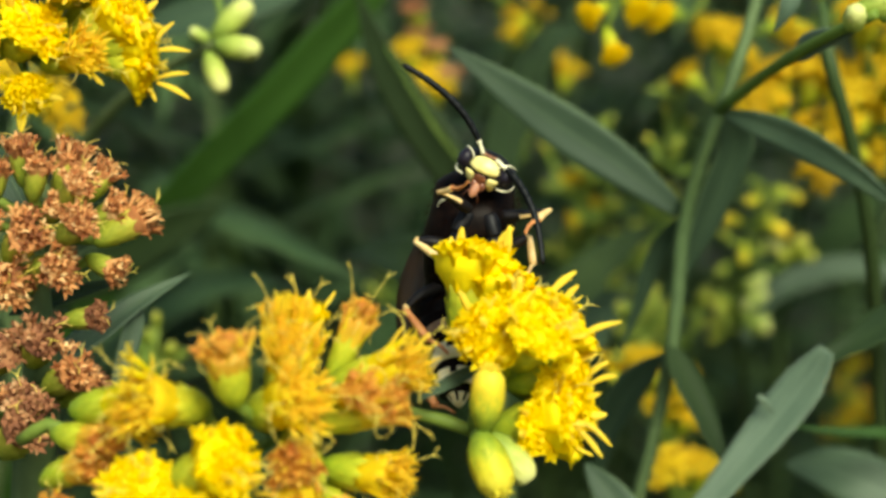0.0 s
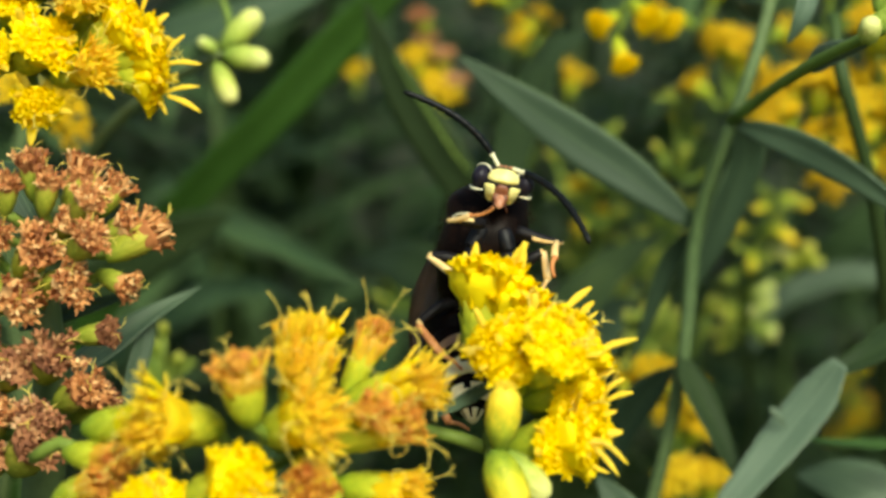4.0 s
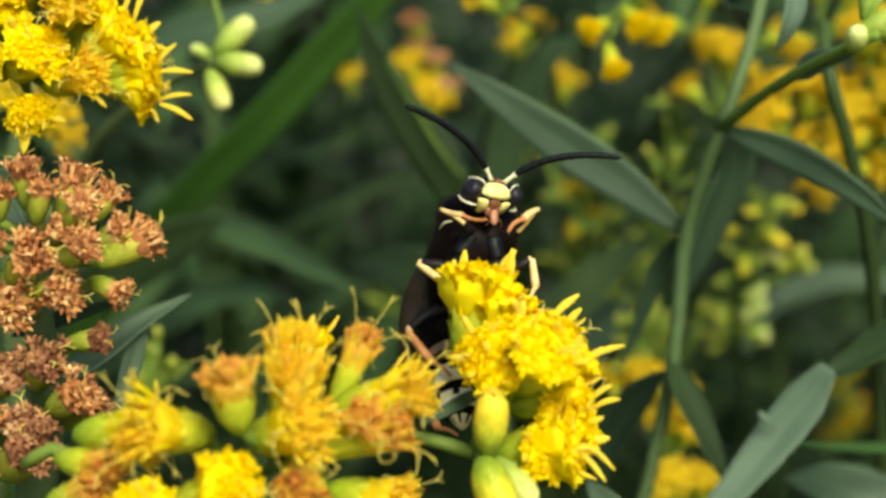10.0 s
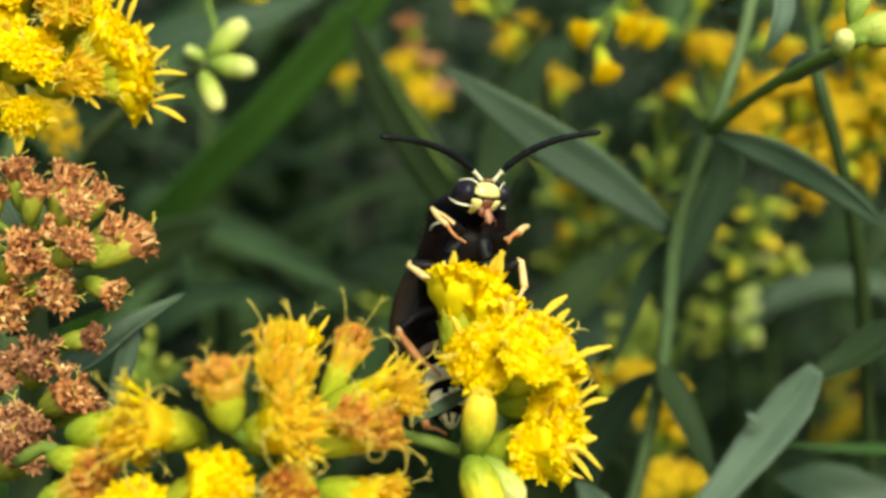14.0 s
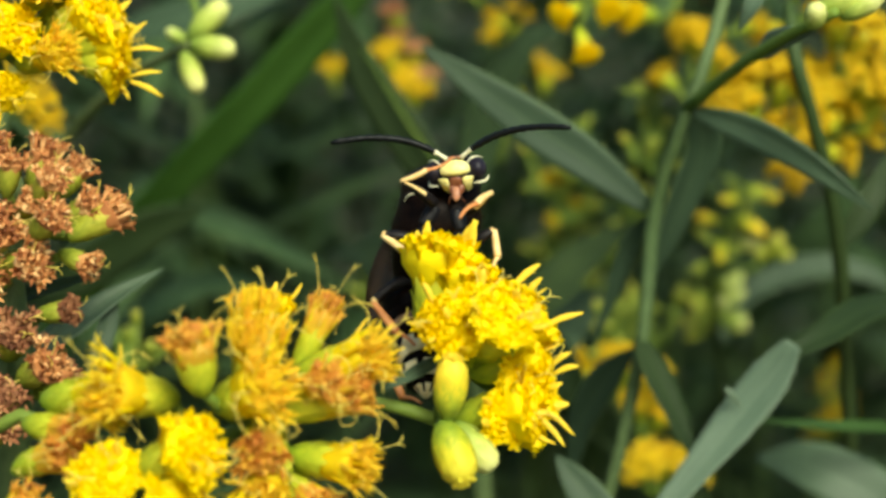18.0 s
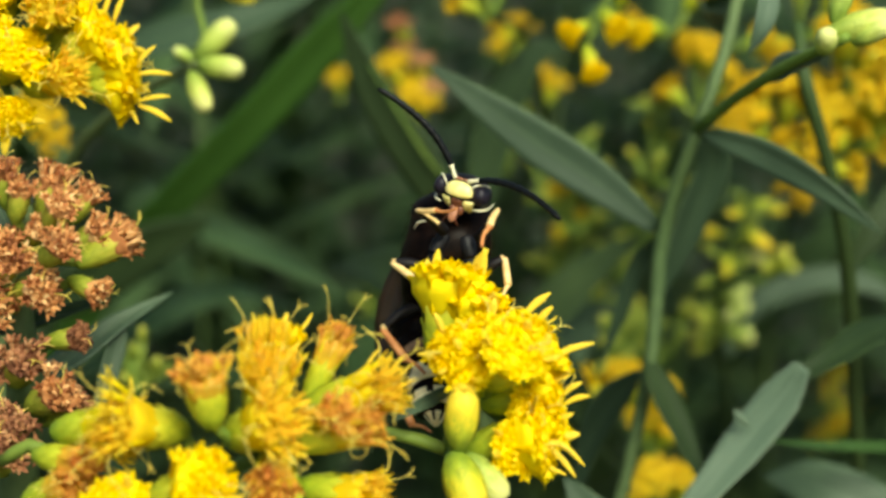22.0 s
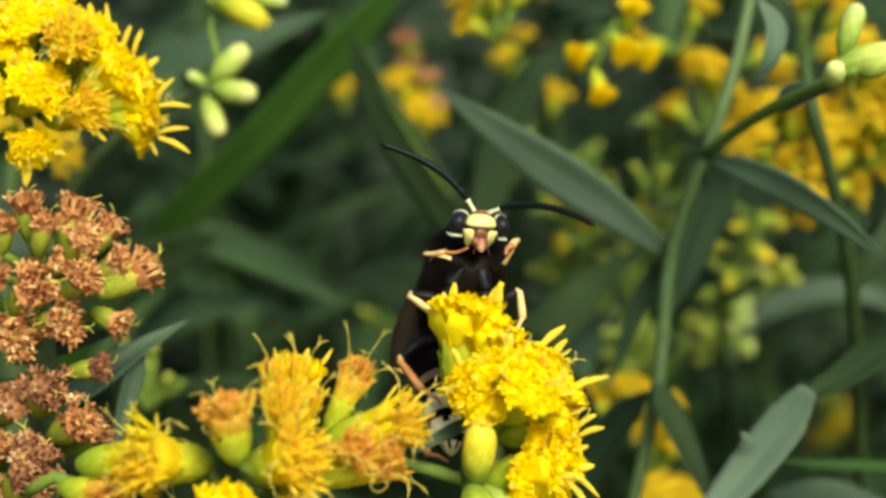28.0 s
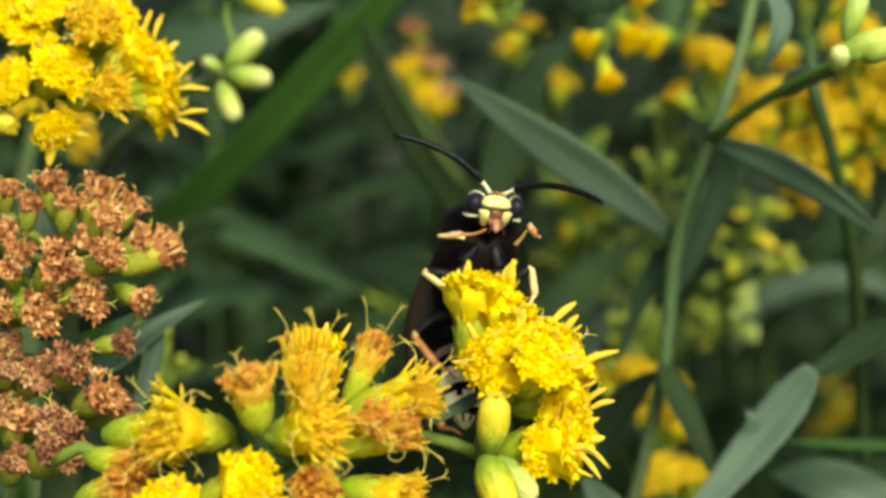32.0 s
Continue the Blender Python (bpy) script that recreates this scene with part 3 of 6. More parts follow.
# ---- the goldenrod that the wasp sits on ----
def make_main_plant():
    p = thing("goldenrod_plant", (6, 10, 0), "goldenrod with bright yellow flower heads that carries the wasp", "plant")
    hub, fork, low = (2.2, -1.6, 837.6), (-8.2, -5.3, 839.3), (-5.0, -1.2, 825.1)
    stem_line(p, [(6, 10, 0), (10, 22, 300), (4, 20, 600), low], 2.2, 1.1, 22)
    stem_line(p, [low, (-8.0, -4.5, 833.5), fork], 0.9, 0.6, 10, TWIG, "branch")
    stem_line(p, [fork, (-5.5, -2.4, 838.6), (-2.8, -1.4, 838.8), (-0.1, -1.5, 838.4), hub], 0.42, 0.42, 12, TWIG, "branch")
    stem_line(p, [hub, (2.6, -1.3, 839.3), (3.3, 0.0, 840.5), (4.1, 0.2, 841.3)], 0.6, 0.45, 8, TWIG, "branch")
    knot = (3.8, 0.1, 840.8)
    # the cluster under the wasp
    top = head(p, "upright", (1.8, 2.3, 841.6), (2.5, 3.6, 848.1), 1.12, knot, 0.6)
    ray(top, (1.2, 3.3, 846.5), (1.5, 4.1, 849.0), 0.3)
    ray(top, (0.8, 3.3, 846.5), (0.8, 4.0, 848.4), 0.28)
    ray(top, (3.4, 3.4, 847.4), (4.6, 3.5, 849.1), 0.26)
    ray(top, (4.1, 3.2, 846.6), (4.4, 3.5, 849.2), 0.28)
    head(p, "upright", (3.5, 1.4, 842.2), (3.9, 2.4, 846.9), 1.1, knot)
    head(p, "fresh", (4.1, -0.8, 841.0), (3.3, -4.2, 844.9), 1.0, knot)
    front = head(p, "fresh", (4.4, -1.7, 842.2), (1.6, -4.6, 845.1), 0.82, knot)
    ray(front, (1.5, -4.3, 844.1), (0.4, -5.2, 844.7), 0.14)
    head(p, "fresh", (4.7, -1.8, 841.4), (4.6, -2.8, 846.4), 1.1, knot)
    back = head(p, "fresh", (5.0, 1.1, 840.7), (6.6, 3.1, 845.4), 1.15, knot)
    ray(back, (6.6, 2.0, 845.0), (8.5, 2.7, 846.6), 0.24)
    ray(back, (7.4, 1.9, 844.4), (8.6, 2.2, 845.8), 0.22)
    side = head(p, "fresh", (4.7, -0.9, 841.1), (8.4, -1.1, 844.9), 1.08, knot)
    ray(side, (8.5, -1.4, 843.5), (10.9, -1.2, 844.4), 0.19)
    ray(side, (8.2, -1.4, 843.2), (9.3, -1.6, 842.6), 0.14)
    head(p, "fresh", (4.5, -2.8, 842.0), (6.4, -5.6, 845.6), 1.06, knot)
    low_right = head(p, "fresh", (4.0, -1.6, 840.6), (9.2, -1.8, 841.4), 0.95, knot)
    ray(low_right, (9.0, -0.9, 840.9), (10.2, -0.7, 841.7), 0.19)
    ray(low_right, (9.1, -1.0, 840.4), (10.7, -0.9, 840.9), 0.19)
    lowest = head(p, "fresh", (3.1, -2.6, 837.9), (8.4, -3.3, 839.2), 1.15, hub)
    ray(lowest, (8.0, -3.4, 838.6), (9.6, -3.8, 836.8), 0.19)
    ray(lowest, (8.3, -2.9, 838.9), (10.2, -3.2, 837.3), 0.17)
    ray(lowest, (5.3, -4.3, 839.3), (4.7, -5.2, 840.1), 0.17)
    head(p, "fresh", (5.9, -0.6, 839.2), (7.7, -4.0, 840.9), 1.05, knot)
    head(p, "fresh", (4.9, -0.9, 837.8), (6.7, -4.6, 839.1), 1.1, hub)
    head(p, "fresh", (6.0, -0.6, 838.5), (8.4, -3.2, 839.9), 1.25, hub)
    head(p, "fresh", (4.0, 0.2, 836.6), (8.6, 2.3, 836.7), 1.0, hub)
    head(p, "bud", (2.6, -5.4, 839.0), (3.0, -5.6, 842.8), 0.96, hub)
    head(p, "bud", (2.3, -5.4, 838.8), (3.6, -7.6, 835.8), 1.1, hub)
    head(p, "pale_bud", (3.0, -4.5, 838.4), (5.4, -5.6, 835.9), 0.95, hub)
    leaf(p, [(2.9, -1.2, 841.8), (0.7, -2.6, 841.0), (-1.4, -4.0, 840.2)], 0.42, (0.1, -1, 0.7), LEAF, 0.2)
    leaf(p, [(-2.4, -1.3, 839.0), (-2.5, -2.5, 838.5), (-2.6, -2.6, 837.8)], 0.22, (0, -1, 0.3), LEAF)
    # the fading cluster beside it
    head(p, "rusty", (-10.8, -10.9, 842.1), (-11.5, -11.1, 846.0), 1.25, fork)
    head(p, "ageing", (-9.3, -6.2, 840.2), (-8.3, -5.9, 846.2), 0.66, fork)
    head(p, "fresh", (-8.5, -5.1, 840.5), (-7.7, -3.8, 846.6), 0.62, fork)
    head(p, "ageing", (-8.9, -7.1, 840.9), (-8.5, -8.1, 845.2), 0.85, fork)
    head(p, "ageing", (-7.9, -6.1, 840.5), (-7.6, -7.2, 845.0), 0.8, fork)
    head(p, "rusty", (-6.3, -5.2, 841.5), (-4.1, -4.2, 846.2), 0.64, fork)
    side = head(p, "ageing", (-6.3, -5.9, 841.6), (-1.2, -6.5, 843.3), 0.95, fork)
    ray(side, (-2.0, -6.4, 843.0), (-1.2, -6.8, 845.3), 0.12)
    ray(side, (-1.7, -6.4, 843.2), (-0.5, -6.8, 845.1), 0.14)
    ray(side, (-1.5, -6.4, 842.8), (0.0, -6.8, 844.6), 0.1)
    ray(side, (-1.4, -6.4, 842.5), (0.2, -6.8, 843.7), 0.1)
    ray(side, (-1.8, -6.4, 843.3), (-1.8, -6.8, 844.9), 0.08)
    ray(side, (-1.6, -6.4, 841.9), (-0.4, -6.8, 841.9), 0.12)
    head(p, "rusty", (-7.2, -7.3, 839.9), (-1.8, -7.9, 841.7), 0.85, fork)
    head(p, "rusty", (-6.1, -7.0, 841.0), (-3.9, -9.7, 842.7), 0.95, fork)
    head(p, "ageing", (-10.5, -8.1, 840.6), (-6.9, -10.7, 842.7), 1.2, fork)
    head(p, "rusty", (-7.5, -7.2, 840.1), (-7.8, -11.7, 838.4), 1.05, fork)
    head(p, "ageing", (-7.1, -6.6, 838.1), (-7.7, -11.2, 835.7), 1.0, fork)
    head(p, "ageing", (-6.7, -6.8, 837.3), (-2.0, -7.9, 836.9), 1.0, fork)
    head(p, "rusty", (-7.1, -6.0, 836.1), (-4.4, -8.5, 834.3), 1.0, fork)
    # the heads toward the withered plant
    left = (-11.6, -6.7, 837.7)
    stem_line(p, [fork, (-9.8, -5.5, 838.3), left, (-14.5, -7.0, 836.5)], 0.45, 0.4, 8, TWIG, "branch")
    head(p, "ageing", (-12.8, -7.6, 840.9), (-16.7, -10.6, 842.4), 1.1, left)
    head(p, "fresh", (-14.6, -10.8, 837.7), (-10.2, -13.3, 840.1), 0.98, left)
    head(p, "fresh", (-15.7, -9.1, 835.9), (-16.2, -12.7, 838.3), 1.12, left)
    head(p, "fresh", (-13.9, -10.1, 836.2), (-11.7, -14.1, 836.6), 1.1, left)
    head(p, "ageing", (-20.8, -6.1, 840.4), (-16.0, -8.0, 841.3), 0.95)
    head(p, "rusty", (-21.9, -6.4, 839.1), (-17.8, -8.5, 839.1), 0.88)
    head(p, "rusty", (-22.5, -7.0, 836.4), (-18.8, -8.6, 838.3), 0.88)
    head(p, "rusty", (-23.5, -7.6, 833.5), (-20.9, -9.2, 835.5), 1.0)
    stem_line(p, [(-14.5, -7.0, 836.5), (-19.7, -4.8, 837.0), (-22.3, -4.4, 839.0), (-24.5, -3.6, 837.7)], 0.45, 0.4, 8, TWIG, "branch")
    return p


make_main_plant()


# ---- the withered goldenrod ----
def make_withered_plant():
    p = thing("goldenrod_plant", (-26, 14, 0), "goldenrod with dry brown withered heads on olive cups", "plant")
    stem_line(p, [(-26, 14, 0), (-25, 26, 400), (-27.6, 10.1, 830.0), (-26.4, 9.7, 838.0), (-26.5, 10.2, 844.8), (-25.7, 10.9, 848.5), (-26.9, 11.6, 851.7)], 2.0, 0.45, 26)
    spine = [(-26.5, 10.2, 844.8), (-26.4, 10.3, 841.0), (-25.7, 10.9, 848.5), (-26.7, 9.6, 837.3)]
    def h(a, b, fat=1.1, kind="withered", root=0):
        head(p, kind, a, b, fat * 0.86, spine[root])
    h((-26.5, 8.3, 850.7), (-26.7, 8.1, 854.6), 1.0, root=2)
    h((-25.8, 7.2, 850.0), (-25.0, 6.9, 853.5), 1.0, root=2)
    h((-24.7, 9.1, 849.6), (-23.1, 10.0, 853.8), 1.05, root=2)
    h((-23.7, 7.1, 849.6), (-21.9, 5.6, 852.3), 1.25, root=2)
    h((-22.7, 9.1, 849.6), (-20.8, 9.7, 852.5), 1.0, root=2)
    h((-28.5, 8.1, 849.8), (-27.8, 7.8, 853.1), 1.0, root=2)
    h((-25.2, 7.8, 848.4), (-23.8, 6.2, 850.3), 1.1, root=2)
    h((-23.8, 5.7, 847.7), (-21.5, 4.1, 849.9), 1.25, root=2)
    h((-22.9, 8.7, 847.8), (-19.6, 8.2, 850.0), 1.05, root=2)
    h((-22.1, 7.6, 847.2), (-17.7, 9.1, 849.4), 0.95, root=2)
    h((-27.6, 7.3, 846.1), (-25.0, 4.9, 849.2), 1.15)
    h((-26.1, 7.2, 845.5), (-22.8, 4.3, 846.3), 1.15)
    h((-22.6, 7.4, 846.3), (-19.6, 6.1, 845.3), 1.05)
    h((-29.4, 7.2, 845.2), (-25.9, 4.1, 845.1), 1.2)
    h((-24.2, 6.5, 842.3), (-20.7, 5.7, 842.9), 1.0, kind="dry", root=1)
    h((-26.1, 6.0, 839.6), (-24.4, 3.6, 842.8), 1.3, kind="dry", root=1)
    h((-28.6, 5.9, 839.2), (-26.7, 3.4, 842.1), 1.3, kind="dry", root=1)
    h((-25.0, 4.7, 838.3), (-21.7, 3.1, 840.4), 1.25, root=3)
    h((-24.3, 5.4, 837.1), (-20.9, 5.8, 839.0), 1.0, kind="dry", root=3)
    h((-25.6, 3.2, 836.3), (-25.4, 0.9, 839.7), 1.3, kind="dry", root=3)
    h((-27.4, 2.9, 834.6), (-24.5, 0.6, 838.3), 1.3, kind="dry", root=3)
    h((-29.4, 4.2, 836.0), (-27.8, 2.9, 839.4), 1.2, root=3)
    h((-30.7, 7.4, 841.8), (-28.7, 5.7, 843.3), 1.2, kind="dry", root=1)
    h((-30.0, 8.7, 847.5), (-28.3, 7.0, 849.3), 1.2)
    h((-26.6, 8.9, 843.6), (-27.8, 8.6, 847.1), 1.2, "pale_bud")
    h((-30.2, 9.4, 850.8), (-29.6, 9.0, 853.7), 1.1, root=2)
    h((-29.8, 8.8, 848.2), (-29.9, 7.3, 850.9), 1.1, root=2)
    h((-29.2, 7.3, 846.1), (-29.2, 5.8, 848.5), 1.2)
    h((-30.8, 6.9, 843.8), (-29.1, 5.3, 845.8), 1.2)
    h((-29.6, 5.0, 839.8), (-29.2, 3.5, 842.5), 1.2, kind="dry", root=1)
    h((-30.2, 4.4, 837.0), (-29.3, 3.0, 839.9), 1.2, kind="dry", root=3)
    h((-29.2, 2.7, 833.9), (-27.8, 1.3, 837.0), 1.2, kind="dry", root=3)
    leaf(p, [(-26.6, 12.0, 837.6), (-24.3, 15.0, 838.9), (-21.3, 17.4, 840.8), (-17.8, 19.4, 842.6)], 1.15, (-0.25, -1, 0.9), LEAF_GREY, 0.3, 0.35, 0.4)
    leaf(p, [(-21.1, 17.6, 840.7), (-21.6, 16.8, 839.0), (-22.3, 15.4, 836.3), (-22.9, 14.0, 833.8)], 0.75, (0.5, -1, 0.5), LEAF_GREY, 0.2)
    leaf(p, [(-28.6, 10.5, 841.7), (-25.5, 11.7, 842.5), (-21.1, 14.0, 843.5)], 0.9, (0, -0.5, 1), LEAF_DARK)
    leaf(p, [(-27.6, 13.8, 847.5), (-29.4, 15.4, 850.3), (-31.6, 16.8, 852.0)], 1.6, (0, -1, 0.5), LEAF)
    return p


make_withered_plant()


# ---- the goldenrod whose spray hangs in at the top ----
def make_top_plant():
    p = thing("goldenrod_plant", (-42, 30, 0), "goldenrod with a drooping spray of yellow heads", "plant")
    knot, high = (-29.3, 19.5, 859.9), (-29.2, 23.4, 864.0)
    stem_line(p, [(-42, 30, 0), (-40, 42, 500), (-53.1, 27.3, 834.3), (-47.6, 28.0, 856.7), (-38.9, 25.6, 864.6), high], 2.0, 0.7, 24)
    stem_line(p, [high, (-29.9, 20.9, 861.7), knot], 0.6, 0.45, 8, TWIG, "branch")
    def h(kind, a, b, fat=1.1, root=knot):
        head(p, kind, a, b, fat, root)
    h("fresh", (-31.8, 21.0, 861.7), (-32.7, 18.5, 864.3), 1.2)
    h("fresh", (-28.8, 18.9, 862.1), (-28.7, 16.5, 865.3), 1.3)
    h("fresh", (-30.2, 18.6, 860.8), (-29.6, 16.2, 863.6), 1.15)
    h("fresh", (-27.0, 19.9, 862.0), (-25.8, 18.6, 865.5), 1.1)
    h("ageing", (-26.1, 17.8, 861.6), (-24.5, 14.2, 863.9), 1.1)
    h("fresh", (-24.8, 19.8, 861.3), (-23.6, 17.4, 864.4), 1.1)
    h("fresh", (-28.3, 21.2, 863.3), (-27.2, 18.8, 866.5), 1.2)
    h("fresh", (-29.1, 16.4, 858.2), (-26.3, 13.4, 861.1), 1.1)
    h("fresh", (-26.0, 19.3, 859.1), (-23.2, 20.1, 863.0), 1.1)
    h("fresh", (-25.2, 17.3, 859.3), (-20.7, 16.8, 861.6), 1.2)
    h("ageing", (-26.8, 16.0, 857.7), (-23.0, 13.1, 858.9), 0.95)
    e = head(p, "fresh", (-24.4, 17.2, 858.7), (-19.1, 17.4, 859.5), 1.25, knot)
    ray(e, (-19.6, 17.3, 859.0), (-18.1, 17.6, 860.6), 0.17)
    ray(e, (-19.5, 17.2, 858.6), (-17.0, 17.2, 858.7), 0.19)
    ray(e, (-20.2, 17.6, 860.9), (-19.2, 17.9, 862.0), 0.22)
    ray(e, (-22.8, 19.1, 862.7), (-23.0, 19.7, 865.6), 0.19)
    ray(e, (-22.0, 19.0, 862.3), (-21.3, 19.4, 864.1), 0.19)
    ray(e, (-21.2, 18.9, 862.1), (-20.5, 19.3, 863.8), 0.19)
    e = head(p, "fresh", (-23.6, 17.1, 858.2), (-19.3, 16.9, 857.2), 1.2, knot)
    ray(e, (-19.5, 16.8, 856.7), (-17.1, 16.8, 857.0), 0.17)
    ray(e, (-19.3, 16.7, 856.5), (-17.0, 16.5, 855.3), 0.20)
    ray(e, (-20.0, 16.7, 856.2), (-19.3, 16.4, 855.2), 0.16)
    b = head(p, "fresh", (-28.3, 17.0, 856.8), (-27.4, 13.4, 855.9), 1.05, knot)
    ray(b, (-28.1, 15.0, 856.9), (-29.1, 15.2, 858.4), 0.3)
    ray(b, (-26.5, 14.6, 855.6), (-25.2, 14.4, 855.6), 0.2)
    ray(b, (-27.9, 14.6, 855.0), (-28.1, 14.2, 853.4), 0.34)
    h("fresh", (-29.7, 17.0, 858.4), (-30.8, 14.0, 859.8), 1.15)
    h("bud", (-33.1, 16.6, 857.1), (-30.6, 14.8, 856.1), 1.05)
    return p


make_top_plant()


# ---- goldenrods, leaves and grass behind ----
SPRAY_LEAF = leafy("spray_leaf_yellow_green", (0.17, 0.24, 0.03), (0.36, 0.42, 0.08), (0.4, 0.46, 0.12), through_light=0.25)

def far_head(plant, kind, foot, tip, fat=1.1):
    """A head farther back: its cup and its mass of florets."""
    k = NUMBER[0] = NUMBER[0] + 1
    cup, subs = TEMPLATES[kind][k % len(TEMPLATES[kind])]
    size = (Vector(tip) - Vector(foot)).length / 4.7
    m = rise_to(foot, tip) @ Matrix.Rotation(k * 1.7, 4, "Z") @ Matrix.Diagonal((size * fat, size * fat, size, 1))
    ob = put("bud" if "bud" in kind else "flower_head", cup, plant, m, HEAD_LABEL[kind])
    for name, mesh, local in subs[:1]:
        put(name, mesh, ob, m @ local)


def spray(plant, centre, kinds, n, wide, high, seed, size=5.0, lean=(0, 0, 1), leaves=0):
    """Heads about a point, each on a thin stalk from the middle of the spray."""
    rng = random.Random(seed)
    c = Vector(centre)
    root = c - Vector(lean) * high * 0.9
    for k in range(n):
        spot = c + Vector((rng.uniform(-wide, wide), rng.uniform(-0.6, 0.6) * wide, rng.uniform(-high, high)))
        way = ((spot - root).normalized() + Vector((rng.uniform(-0.5, 0.5), rng.uniform(-0.7, 0.1), rng.uniform(-0.2, 0.5)))).normalized()
        kind = kinds[k % len(kinds)]
        far_head(plant, kind, spot, spot + way * size * rng.uniform(0.85, 1.15), 0.8 if "bud" in kind else 1.05)
        part("flower_stalk", sweep(Shape(), curve([root, (root + spot) / 2 + Vector((0, 0, -0.8)), spot + way * 0.3], 5), lambda s: 0.4, 5), TWIG, plant)
    for k in range(leaves):
        spot = c + Vector((rng.uniform(-wide, wide), rng.uniform(-0.6, 0.6) * wide, rng.uniform(-high, high) * 1.1))
        way = Vector((rng.uniform(-1, 1), rng.uniform(-0.8, 0.2), rng.uniform(0.0, 0.9))).normalized()
        part("leaf", blade(Shape(), curve([spot, spot + way * 2.2 + Vector((0, 0, 0.3)), spot + way * rng.uniform(3.5, 5.0)], 6), lance(rng.uniform(0.5, 0.8), 0.4, 0.2), (0, -0.7, 0.7), 0.2, 0.1, 2), SPRAY_LEAF, plant)
    return root


def back_plant(foot, points, label, thick=1.6, thin=0.7, group=""):
    p = thing("goldenrod_plant", foot, label, "plant", group)
    stem_line(p, [foot, *points], thick, thin, 24)
    return p


def make_stem_plant():
    """The tall stem with long leaves beside the wasp."""
    p = back_plant((22, 52, 0), [(24, 60, 500), (14.1, 34.5, 810.5), (17.4, 36.1, 822.5), (19.5, 37.4, 833.5), (20.4, 39.4, 843.1), (21.3, 38.3, 847.5), (22.6, 37.2, 851.8), (25.3, 39.7, 859.0), (26.6, 41.8, 863.9), (27.9, 45.0, 869.3)], "tall goldenrod stem with long narrow grey-green leaves", 0.66, 0.5)
    leaf(p, [(20.0, 40.0, 843.1), (15.4, 41.2, 846.6), (10.3, 42.4, 849.9), (5.5, 43.1, 853.2), (0.5, 43.7, 856.8)], 1.95, (-0.15, -1, 0.25), LEAF, 0.12, 0.45, 0.3, 24, label="long folded leaf with a pale margin")
    leaf(p, [(23.1, 39.2, 851.8), (24.9, 42.6, 848.3), (23.5, 43.6, 843.5), (22.1, 43.8, 839.5), (20.4, 43.9, 835.4)], 1.9, (-0.3, -1, 0.5), LEAF, 0.1, 0.35, 0.25)
    leaf(p, [(22.5, 37.2, 852.0), (26.6, 33.9, 850.8), (30.8, 30.4, 848.8), (35.9, 27.6, 845.1)], 1.3, (0.1, -1, -0.15), LEAF_GREY, 0.2, 0.45)
    stem_line(p, [(22.5, 37.2, 852.0), (24.7, 31.8, 855.2), (26.6, 25.2, 858.0), (28.3, 20.5, 859.9), (29.8, 17.7, 861.1)], 0.5, 0.38, 12, TWIG, "branch")
    leaf(p, [(26.1, 27.1, 857.1), (27.2, 24.3, 858.6), (29.1, 20.4, 859.6)], 0.95, (0.2, -1, 0.5), LEAF_PALE, 0.15)
    leaf(p, [(24.8, 27.8, 865.4), (26.1, 27.4, 863.3), (25.6, 26.9, 860.9), (24.8, 27.5, 859.0)], 0.85, (0.3, -1, 0.2), LEAF_PALE, 0.15)
    leaf(p, [(26.2, 41.1, 860.7), (25.4, 47.1, 859.8), (24.5, 53.8, 862.8)], 1.5, (0.3, -1, 0.3), LEAF, 0.15)
    head(p, "pale_bud", (28.5, 19.0, 859.9), (28.4, 17.3, 861.6), 1.2)
    head(p, "pale_bud", (30.3, 18.6, 860.7), (32.9, 17.9, 862.0), 0.9)
    head(p, "pale_bud", (29.1, 18.9, 862.0), (30.3, 19.7, 865.7), 0.75)
    head(p, "pale_bud", (28.7, 18.8, 861.3), (33.5, 19.0, 862.3), 0.8)
    leaf(p, [(20.5, 40.4, 842.8), (18.8, 42.7, 839.5), (17.4, 43.8, 834.7), (15.7, 44.7, 829.4)], 0.8, (0, -1, 0.3), LEAF, 0.1)
    leaf(p, [(19.0, 37.3, 833.0), (20.0, 34.7, 830.4), (21.7, 31.9, 826.9), (23.4, 30.1, 823.3)], 1.5, (0.6, -1, 0.3), LEAF_DARK, 0.2)
    leaf(p, [(18.7, 37.9, 831.3), (16.5, 42.1, 827.0), (14.9, 45.1, 821.9), (14.1, 46.0, 816.2)], 1.6, (-0.5, -1, 0.2), LEAF, 0.2)


